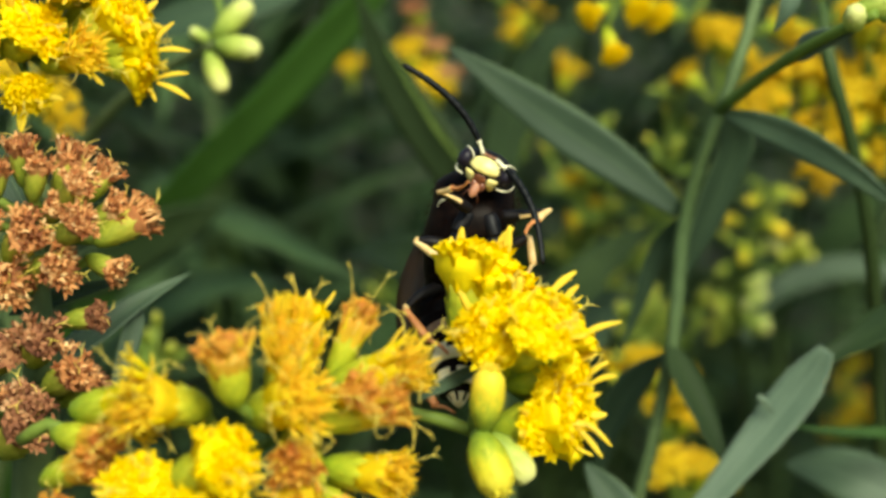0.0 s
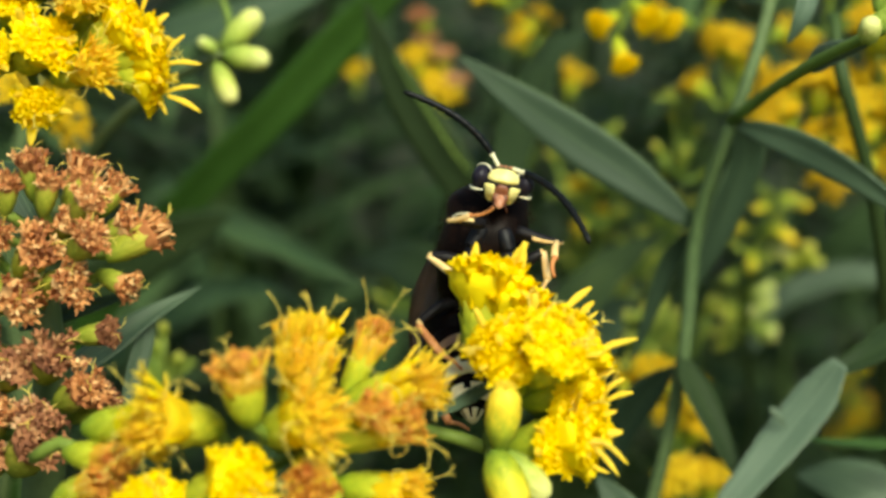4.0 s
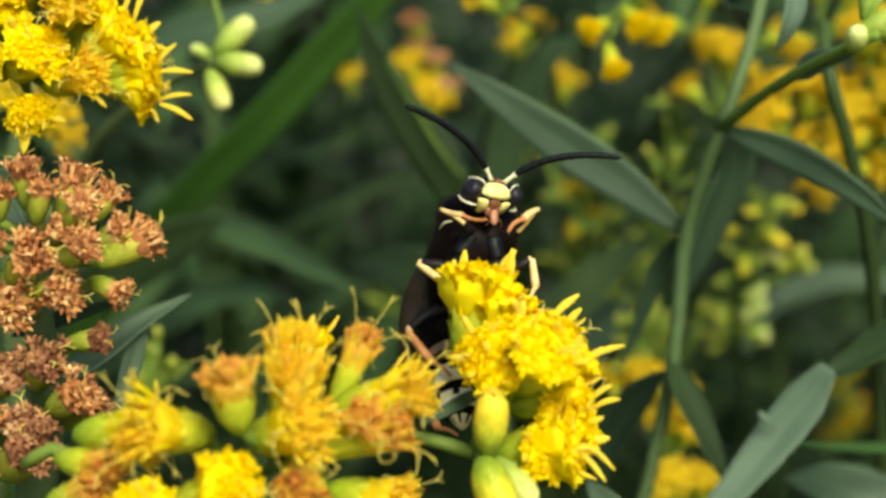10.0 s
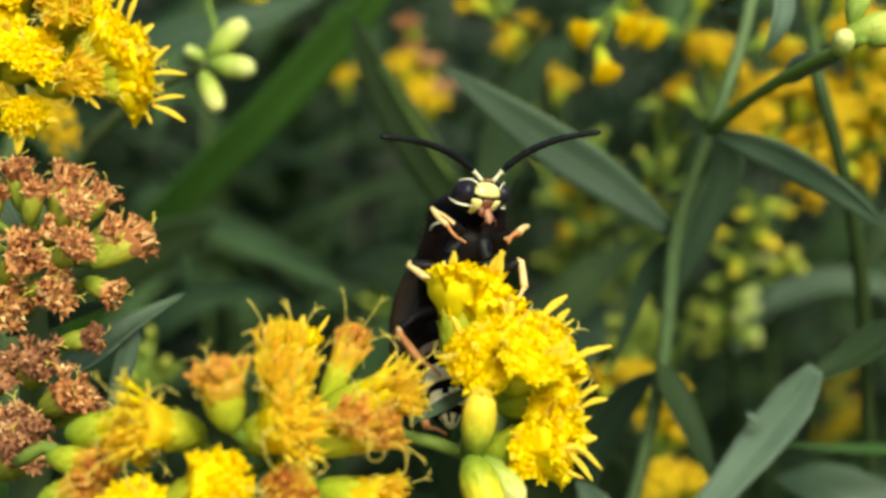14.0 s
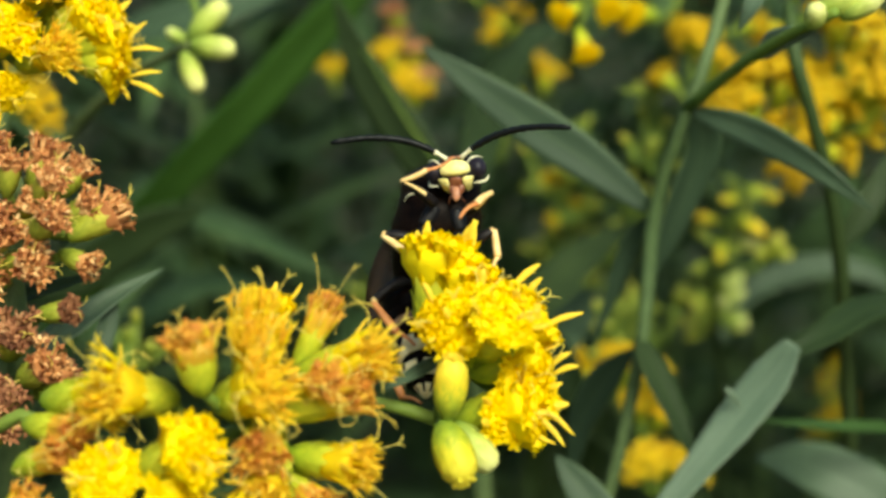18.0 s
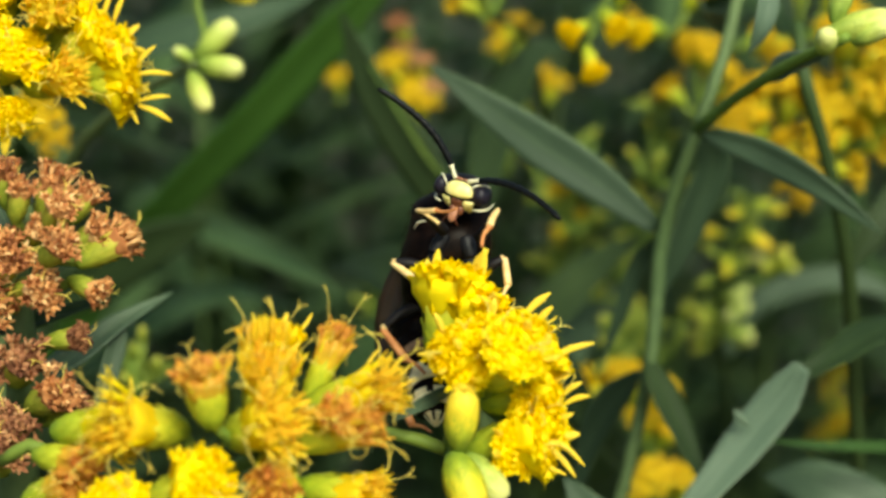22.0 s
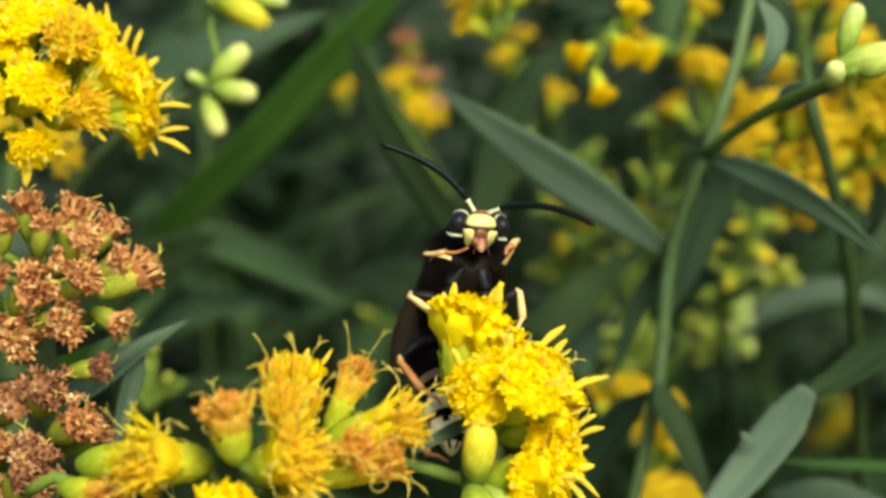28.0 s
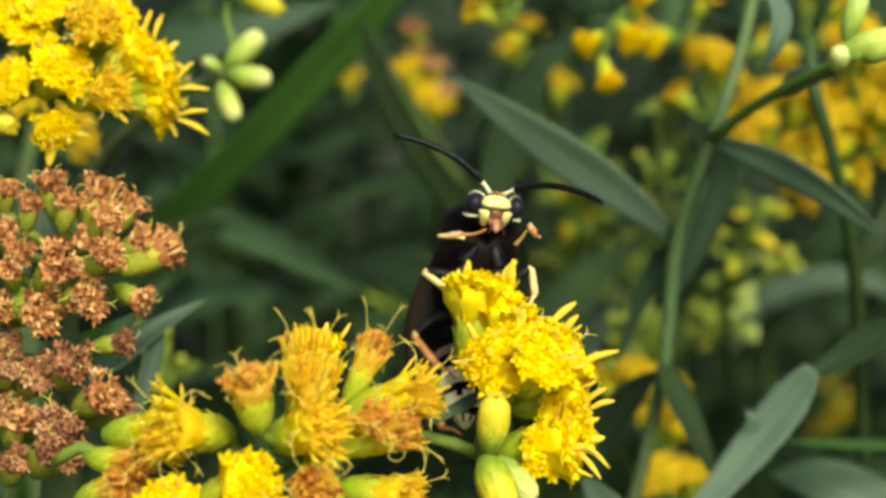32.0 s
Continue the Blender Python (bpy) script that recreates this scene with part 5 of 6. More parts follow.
def make_head(wasp, at):
    s = ball(Shape(), (0, 0.3, -0.3), (1.85, 1.25, 1.2), 24, 14)
    h = put("head", s.mesh("head", BLACK), wasp, Matrix.Translation(Vector(at) * MM))
    m = REST[h]
    def sub(name, shape, mat, label="", local=None):
        return put(name, shape.mesh(name, mat), h, m @ (local or Matrix.Identity(4)), label)
    def plate(cx, cz, wide, up, down, power, lean=0.0, proud=0.09, taper=0.0):
        """A raised plate that follows the curve of the face."""
        q = Shape()
        last = None
        for r in (0.06, 0.35, 0.65, 0.88, 1.0):
            row = []
            for k in range(28):
                a = k * math.tau / 28
                ca, sa = math.cos(a), math.sin(a)
                x = cx + r * wide * (1 + taper * sa * r) * math.copysign(abs(ca) ** (2 / power), ca) + lean * r * sa
                z = cz + r * (up if sa > 0 else down) * math.copysign(abs(sa) ** (2 / power), sa)
                y = 0.3 - 1.25 * math.sqrt(max(0.05, 1 - (x / 1.85) ** 2 - ((z + 0.3) / 1.2) ** 2))
                row.append((x, y - proud * (1 - r ** 6) + (0.05 if r == 1.0 else 0), z))
            first = q.ring(row, [(k / 28, r) for k in range(28)])
            if last is not None:
                q.join(last, first, 28)
            else:
                q.f.append(tuple(range(27, -1, -1)))
            last = first
        return q
    sub("clypeus", plate(0, -0.12, 1.02, 0.72, 0.32, 2.3, 0, 0.2), CREAM, "domed pale yellow face plate")
    sub("labrum", plate(0, -0.9, 0.44, 0.4, 0.36, 3.2, 0, 0.06), JAW, "brown lip plate")
    for e in (-1, 1):
        sub("eye", ball(Shape(), (e * 1.34, 0.0, -0.1), (0.62, 0.98, 0.76), 18, 12, tilt(0, e * -10, e * 12)), EYE, "glossy dark compound eye")
        sub("cheek_plate", plate(e * 0.74, -0.92, 0.31, 0.41, 0.58, 3.4, e * 0.13, 0.13, 0.5), CREAM)
        sub("eye_stripe", sweep(Shape(), curve([(e * 0.82, -0.84, 0.16), (e * 0.95, -0.86, 0.42), (e * 1.22, -0.72, 0.62), (e * 1.55, -0.4, 0.66), (e * 1.8, 0.0, 0.54)], 15), lambda u: 0.028 + 0.03 * math.sin(u * math.pi), 6), PALE)
        sub("eye_stripe", sweep(Shape(), curve([(e * 1.95, 0.7, -0.6), (e * 1.88, 0.0, -0.88), (e * 1.6, -0.5, -0.98), (e * 1.15, -0.7, -1.0)], 11), lambda u: 0.03 + 0.06 * math.sin(u * math.pi), 6), PALE)
        jaw = ball(Shape(), (e * 0.26, -0.6, -1.3), (0.25, 0.24, 0.36), 12, 9, tilt(-10, e * 8))
        sub("mandible", jaw, JAW, "reddish brown mandible")
        sub("feeler", sweep(Shape(), curve([(e * 0.2, -1.1, -1.55), (e * 0.4, -1.3, -1.85), (e * 0.55, -1.15, -2.2)], 7), lambda u: 0.04 - 0.02 * u, 5), JAW)
    sub("tongue", ball(Shape(), (0, -1.02, -1.58), (0.3, 0.22, 0.5), 12, 8, tilt(-20)), TONGUE, "pinkish brown tongue")
    for x in (-0.3, 0.0, 0.3):
        sub("brow_mark", ball(Shape(), (x, -0.56 - 0.05 * (x == 0), 0.72), (0.13, 0.1, 0.08), 10, 6), TONGUE, "reddish brown brow mark")
    feelers = []
    for e in (-1, 1):
        s = Shape()
        pts = [Vector((0.95 * 4 * u * (1 - u) * (1 - 0.3 * u), 0, 7.5 * u)) for u in [k / 36 for k in range(37)]]
        sweep(s, pts, lambda u: 0.14 if u < 0.03 else 0.12 if u < 0.095 else (0.235 - 0.1 * max(0, u - 0.5) - 0.5 * max(0, 0.2 - u)) * (1 + 0.14 * math.sin(u * 76)) * (1 if u < 0.985 else 0.55), 10)
        me = second(s.mesh("antenna", ANTENNA), PALE, lambda a, b: b < 0.095)
        feelers.append(put("antenna", me, h, m @ Matrix.Translation(Vector((e * 0.46, -0.6, 0.66)) * MM), "black curved antenna with an ivory base joint"))
    return h, feelers[0], feelers[1]


def limb(points, r0, r1, bulge=0.0, sides=9, n=12):
    return sweep(Shape(), curve(points, n), lambda u: (r0 + (r1 - r0) * u) * (1 + bulge * math.sin(u * math.pi)), sides)


def make_wasp():
    base = Vector((2.0, 7.6, 847.3))
    w = thing("wasp", base, "black and pale yellow wasp grooming upright on yellow flowers", "wasp")
    waist = Vector((0.8, 9.5, 844.2))
    # thorax: oval sections from the shoulders down to the waist
    rings = [((2.4, 10.8, 851.6), 0.5, 0.5), ((2.4, 10.5, 851.4), 1.5, 1.1), ((2.3, 10.2, 850.9), 2.25, 1.7), ((2.3, 9.9, 850.3), 2.65, 2.1), ((2.2, 9.3, 849.2), 2.85, 2.35),
             ((2.0, 8.9, 847.8), 2.85, 2.45), ((1.6, 9.0, 846.5), 2.7, 2.3), ((1.2, 9.2, 845.3), 2.3, 1.9), ((0.9, 9.4, 844.3), 1.7, 1.5), ((0.7, 9.7, 843.6), 0.9, 0.8)]
    spine = curve([q[0] for q in rings], 28)
    wide = curve([Vector((q[1], q[2], 0)) for q in rings], 28)
    s, last = Shape(), None
    for j, (c, r) in enumerate(zip(spine, wide)):
        row = []
        for k in range(26):
            a = k * math.tau / 26
            dent = 1 - 0.05 * math.cos(a * 2) * math.sin(j * 0.7) - 0.07 * math.exp(-((a - 4.71) / 0.25) ** 2)
            row.append(c + Vector((r.x * math.cos(a) * dent, r.y * math.sin(a) * dent, 0.0)))
        first = s.ring(row, [(k / 26, j / 28) for k in range(26)])
        if last is not None:
            s.join(first, last, 26)
        last = first
    part("thorax", s, BROWN_SHELL, w, "dark brown-black thorax with fine hair")
    for a, b in (((1.9, 7.4, 849.2), (1.1, 6.7, 848.1)), ((3.2, 7.4, 849.0), (3.6, 6.7, 847.8)), ((1.5, 7.1, 848.0), (0.8, 6.5, 847.1)), ((3.3, 7.1, 847.6), (4.1, 6.5, 846.9))):
        part("hip_joint", limb([a, b], 0.55, 0.4, 0.2), HIP, w)
    part("collar_stripe", sweep(Shape(), curve([(-0.2, 8.6, 849.2), (0.2, 7.6, 850.0), (1.1, 6.8, 850.3)], 8), lambda u: 0.04 + 0.035 * math.sin(u * 3.1), 6), PALE, w)
    # short hair on the breast
    rng = random.Random(12)
    hair = Shape()
    for k in range(900):
        j, a = rng.uniform(2, 24), rng.uniform(math.pi, math.tau)
        c, r = spine[int(j)], wide[int(j)]
        out = Vector((math.cos(a), math.sin(a), rng.uniform(-0.3, 0.5))).normalized()
        foot = c + Vector((r.x * math.cos(a), r.y * math.sin(a), rng.uniform(-0.3, 0.3))) + out * 0.05
        side, length = out.orthogonal().normalized() * 0.018, rng.uniform(0.2, 0.5)
        top = foot + (out + Vector((rng.uniform(-0.4, 0.4), rng.uniform(-0.4, 0.1), rng.uniform(-0.6, 0.2)))).normalized() * length
        first = hair.ring([foot + side, foot - side, foot + out.cross(side), top], [(0, 0), (0, 0), (0, 0), (0, 1)])
        hair.f.extend([(first, first + 1, first + 3), (first + 1, first + 2, first + 3), (first + 2, first, first + 3)])
    part("body_hair", hair, HAIR, w, "short brown hair")
    # abdomen in overlapping rings
    line = curve([waist, (0.1, 10.2, 842.6), (0.9, 8.0, 840.4), (1.2, 5.8, 838.8), (1.3, 4.4, 837.2)], 25)
    for k in range(6):
        a, b = line[4 * k], line[min(24, 4 * k + 5)]
        big = [1.5, 2.05, 2.05, 1.75, 1.5, 0.95][k]
        d = (b - a)
        prof = [(q / 14, 0.72 + 0.28 * min(1, q / 3.5) ** 0.6 - 0.14 * max(0, q / 14 - 0.85) / 0.15) for q in range(15)] if k < 5 else ((0, 0.95), (0.4, 0.8), (0.75, 0.45), (1, 0.08))
        s = lathe(Shape(), [(q * d.length, r * big) for q, r in prof], 64)
        me = s.mesh("abdomen_ring", BROWN_SHELL)
        second(me, BAND if k > 2 else DULL_BAND, lambda u, v: (k > 2 and 0.36 < v < 0.93 and not (v < 0.62 and math.cos(44 * u) > 0.62)) or (k == 2 and 0.5 < v < 0.75))
        put("abdomen_ring", me, w, rise_to(a, b))
    # smoky wings folded along the back
    for k, (p0, p1, p2, p3) in enumerate((((0.6, 12.3, 848.2), (-0.7, 12.9, 845.4), (-1.8, 12.8, 842.0), (-2.6, 12.3, 838.8)), ((3.6, 12.3, 848.2), (3.4, 13.2, 844.9), (2.6, 13.0, 841.0), (1.6, 12.7, 837.5)))):
        part("wing", blade(Shape(), curve([p0, p1, p2, p3], 16), lance(1.15, 0.55, 0.35), (-0.55, -0.8, 0.1) if k == 0 else (0.5, -0.8, 0.1), 0.45, 0.08, 4, 0.03), WING, w, "smoky brown folded wing")
    # middle and hind legs hold on to the flowers
    def leg(hip, knee, ankle, toe, label):
        up = limb([hip, (Vector(hip) + Vector(knee)) / 2 + Vector((0, -0.2, 0.25)), knee], 0.38, 0.24, 0.25)
        t = second(up.mesh("thigh", BLACK), LEG_YELLOW, lambda u, v: v > 0.82)
        for q in t.vertices:
            q.co -= Vector(hip) * MM
        th = put("thigh", t, w, Matrix.Translation(Vector(hip) * MM), "black thigh with a yellow knee")
        sh = limb([knee, ankle], 0.2, 0.25, 0.1) if "orange" not in label else limb([knee, ankle], 0.2, 0.28, 0.15)
        part("shin", sh, LEG_ORANGE if "orange" in label else LEG_YELLOW, w, label)
        part("foot", limb([ankle, (Vector(ankle) + Vector(toe)) / 2 + Vector((0, 0, 0.15)), toe], 0.16, 0.1), LEG_ORANGE if "orange" in label else LEG_YELLOW, w)
    leg((1.0, 6.3, 847.0), (-1.5, 6.0, 847.7), (0.3, 4.8, 846.6), (1.0, 3.9, 846.3), "yellow shin")
    leg((4.1, 6.2, 846.6), (5.7, 5.9, 848.0), (5.9, 5.0, 846.4), (5.5, 4.0, 845.8), "yellow shin")
    leg((0.1, 8.4, 844.2), (-2.2, 7.1, 843.0), (-0.6, 5.7, 841.3), (0.6, 4.4, 840.8), "orange-brown shin")
    leg((0.6, 7.3, 841.0), (-1.3, 6.1, 839.1), (-0.2, 4.4, 837.3), (1.0, 2.5, 837.5), "orange-yellow shin")
    head_part, antenna_l, antenna_r = make_head(w, base)
    limbs = {}
    for e, side in ((-1, "l"), (1, "r")):
        t = second(limb([(0, 0, 0), (0, -0.1, 1.5), (0, 0, 3.0)], 0.38, 0.15, 0.25).mesh("foreleg_thigh", BLACK), LEG_YELLOW, lambda u, v: v > 0.3 and 0.42 < u < 0.55 or v > 0.94)
        limbs["thigh_" + side] = put("foreleg_thigh", t, w, REST[w])
        s = limb([(0, 0, -0.05), (0.0, -0.08, 0.9), (0, 0, 1.75)], 0.13 if e < 0 else 0.16, 0.18 if e < 0 else 0.24, 0.15)
        last = [(0, 0, 1.7), (0, -0.1, 2.3), (0, -0.05, 3.0), (0, 0.12, 3.6)]
        q = second(sweep(s, curve(last, 16), lambda u: (0.12 if e < 0 else 0.16) * (1 - 0.4 * u) * (1 + 0.14 * math.sin(u * 25)), 8).mesh("foreleg_shin", LEG_YELLOW), LEG_ORANGE, lambda u, v: False)
        for f in q.polygons:
            if f.center.z > 1.72 * MM:
                f.material_index = 1
        limbs["shin_" + side] = put("foreleg_shin", q, w, REST[w], "yellow shin with orange foot joints")
    return head_part, antenna_l, antenna_r, limbs["thigh_l"], limbs["shin_l"], limbs["thigh_r"], limbs["shin_r"]


MOVING = make_wasp()


def motions():
    """The wasp turns its head, sweeps its antennae and grooms with its forelegs."""
    head, antenna_l, antenna_r, thigh_l, shin_l, thigh_r, shin_r = MOVING
    walk(head, [
        (0, pose(0.00111, -0.00048, 0.00500, -3.8, 22.7, -17.4)),
        (1, pose(0.00100, -0.00045, 0.00498, -10.3, 19.0, -16.6)),
        (2, pose(0.00115, -0.00043, 0.00499, -15.3, 13.6, -13.0)),
        (3, pose(0.00118, -0.00041, 0.00508, -17.3, 11.6, -7.8)),
        (6, pose(0.00122, -0.00047, 0.00491, -20.0, 10.0, 9.0)),
        (6.5, pose(0.00135, -0.00049, 0.00483, -20.0, 10.1, 9.5)),
        (7, pose(0.00119, -0.00052, 0.00470, -20.0, 10.2, 10.0)),
        (7.5, pose(0.00135, -0.00055, 0.00464, -7.6, 10.5, 16.2)),
        (8, pose(0.00137, -0.00062, 0.00469, 4.9, 10.4, 22.1)),
        (9, pose(0.00110, -0.00062, 0.00474, 1.2, 13.2, 25.7)),
        (10, pose(0.00116, -0.00057, 0.00486, -3.1, 12.8, 23.1)),
        (11, pose(0.00126, -0.00054, 0.00515, -2.7, 10.6, 27.2)),
        (12, pose(0.00121, -0.00072, 0.00513, -5.0, 8.0, 41.4)),
        (13, pose(0.00131, -0.00076, 0.00495, -5.0, 11.0, 41.1)),
        (14, pose(0.00114, -0.00066, 0.00499, -5.8, 10.0, 35.1)),
        (16.5, pose(0.00114, -0.00047, 0.00476, -10.0, -0.0, 0.0)),
        (17, pose(0.00115, -0.00048, 0.00469, -10.0, -0.0, 0.0)),
        (18, pose(0.00128, -0.00054, 0.00452, -7.9, -7.0, -9.1)),
        (19, pose(0.00120, -0.00051, 0.00466, -5.8, -4.1, -9.6)),
        (20, pose(0.00090, -0.00046, 0.00486, -4.0, 3.2, -4.2)),
        (21, pose(0.00111, -0.00054, 0.00507, -2.8, 6.8, -26.1)),
        (22, pose(0.00112, -0.00058, 0.00501, -0.6, 10.4, -27.7)),
        (23, pose(0.00108, -0.00051, 0.00520, 1.0, 8.1, -23.3)),
        (24, pose(0.00103, -0.00050, 0.00467, -18.1, 7.9, -10.9)),
        (25, pose(0.00108, -0.00049, 0.00471, -20.2, 7.9, -0.8)),
        (28, pose(0.00106, -0.00048, 0.00490, -19.9, 7.2, 10.0)),
        (29, pose(0.00102, -0.00052, 0.00472, -19.9, 7.2, 10.0)),
        (30, pose(0.00125, -0.00048, 0.00488, -19.9, 7.2, 10.0)),
        (31, pose(0.00107, -0.00048, 0.00489, -19.9, 7.2, 10.0)),
        (32, pose(0.00120, -0.00050, 0.00478, -19.9, 8.1, 9.7)),
    ])
    walk(antenna_l, [
        (0, pose(-0.00046, -0.00060, 0.00066, -25.6, -62.4, 39.6)),
        (1, pose(-0.00046, -0.00060, 0.00066, -10.0, -64.7, 25.7)),
        (2, pose(-0.00046, -0.00060, 0.00066, 6.5, -64.7, 8.7)),
        (3, pose(-0.00046, -0.00060, 0.00066, 13.6, -62.3, -2.6)),
        (6, pose(-0.00046, -0.00060, 0.00066, 25.1, -61.7, -28.8)),
        (6.5, pose(-0.00046, -0.00060, 0.00066, 24.2, -60.0, -28.2)),
        (7, pose(-0.00046, -0.00060, 0.00066, 23.3, -58.2, -27.7)),
        (7.5, pose(-0.00046, -0.00060, 0.00066, 1.2, -60.1, -14.9)),
        (8, pose(-0.00046, -0.00060, 0.00066, -16.0, -60.6, -1.2)),
        (9, pose(-0.00046, -0.00060, 0.00066, 10.5, -60.1, -15.1)),
        (10, pose(-0.00046, -0.00060, 0.00066, 15.3, -60.5, -17.9)),
        (11, pose(-0.00046, -0.00060, 0.00066, 6.2, -70.7, -15.2)),
        (12, pose(-0.00046, -0.00060, 0.00066, 16.6, -76.3, -29.8)),
        (13, pose(-0.00046, -0.00060, 0.00066, 28.2, -77.5, -37.8)),
        (14, pose(-0.00046, -0.00060, 0.00066, 20.1, -73.0, -31.4)),
        (16.5, pose(-0.00046, -0.00060, 0.00066, 11.8, -54.7, 2.8)),
        (17, pose(-0.00046, -0.00060, 0.00066, 2.8, -55.4, 2.9)),
        (18, pose(-0.00046, -0.00060, 0.00066, -8.5, -76.3, 23.0)),
        (19, pose(-0.00046, -0.00060, 0.00066, -8.5, -65.2, 22.4)),
        (20, pose(-0.00046, -0.00060, 0.00066, -17.0, -67.1, 23.6)),
        (21, pose(-0.00046, -0.00060, 0.00066, -15.7, -53.6, 41.6)),
        (22, pose(-0.00046, -0.00060, 0.00066, -18.8, -48.2, 44.0)),
        (23, pose(-0.00046, -0.00060, 0.00066, -8.0, -49.1, 41.0)),
        (24, pose(-0.00046, -0.00060, 0.00066, 13.3, -60.1, 1.2)),
        (25, pose(-0.00046, -0.00060, 0.00066, 20.6, -59.6, -15.1)),
        (28, pose(-0.00046, -0.00060, 0.00066, 20.0, -56.7, -25.1)),
        (29, pose(-0.00046, -0.00060, 0.00066, 19.8, -56.8, -25.1)),
        (30, pose(-0.00046, -0.00060, 0.00066, 20.7, -59.2, -26.5)),
        (31, pose(-0.00046, -0.00060, 0.00066, 21.2, -60.1, -27.1)),
        (32, pose(-0.00046, -0.00060, 0.00066, 22.9, -62.0, -28.6)),
    ])
    walk(antenna_r, [
        (0, pose(0.00046, -0.00060, 0.00066, 139.5, -44.8, 25.5)),
        (1, pose(0.00046, -0.00060, 0.00066, 147.1, -47.9, 18.8)),
        (2, pose(0.00046, -0.00060, 0.00066, 149.4, -42.2, 9.1)),
        (3, pose(0.00046, -0.00060, 0.00066, 153.1, -37.8, 2.0)),
        (6, pose(0.00046, -0.00060, 0.00066, -61.8, -74.1, -155.2)),
        (6.5, pose(0.00046, -0.00060, 0.00066, -59.0, -71.7, -161.0)),
        (7, pose(0.00046, -0.00060, 0.00066, -56.8, -69.1, -165.9)),
        (7.5, pose(0.00046, -0.00060, 0.00066, -25.1, -66.6, 158.2)),
        (8, pose(0.00046, -0.00060, 0.00066, -6.1, -57.4, 135.7)),
        (9, pose(0.00046, -0.00060, 0.00066, 7.2, -59.3, 140.2)),
        (10, pose(0.00046, -0.00060, 0.00066, 3.7, -67.3, 145.5)),
        (11, pose(0.00046, -0.00060, 0.00066, -9.4, -61.1, 142.8)),
        (12, pose(0.00046, -0.00060, 0.00066, -6.8, -56.7, 133.4)),
        (13, pose(0.00046, -0.00060, 0.00066, -5.1, -55.5, 136.5)),
        (14, pose(0.00046, -0.00060, 0.00066, -3.9, -60.7, 141.2)),
        (16.5, pose(0.00046, -0.00060, 0.00066, -7.1, -73.2, 173.3)),
        (17, pose(0.00046, -0.00060, 0.00066, -5.9, -76.0, 171.9)),
        (18, pose(0.00046, -0.00060, 0.00066, -0.7, -81.0, 170.7)),
        (19, pose(0.00046, -0.00060, 0.00066, -0.5, -73.4, 171.2)),
        (20, pose(0.00046, -0.00060, 0.00066, 13.6, -71.8, 157.3)),
        (21, pose(0.00046, -0.00060, 0.00066, 87.6, -75.0, 79.1)),
        (22, pose(0.00046, -0.00060, 0.00066, 94.3, -68.6, 72.6)),
        (23, pose(0.00046, -0.00060, 0.00066, 92.3, -69.3, 71.2)),
        (24, pose(0.00046, -0.00060, 0.00066, -100.1, -85.1, -106.0)),
        (25, pose(0.00046, -0.00060, 0.00066, -122.6, -81.8, -89.1)),
        (28, pose(0.00046, -0.00060, 0.00066, -140.3, -80.4, -77.9)),
        (29, pose(0.00046, -0.00060, 0.00066, -124.5, -81.1, -95.7)),
        (30, pose(0.00046, -0.00060, 0.00066, -147.3, -80.1, -74.4)),
        (31, pose(0.00046, -0.00060, 0.00066, -153.4, -79.7, -70.4)),
        (32, pose(0.00046, -0.00060, 0.00066, -131.8, -80.9, -92.7)),
    ])
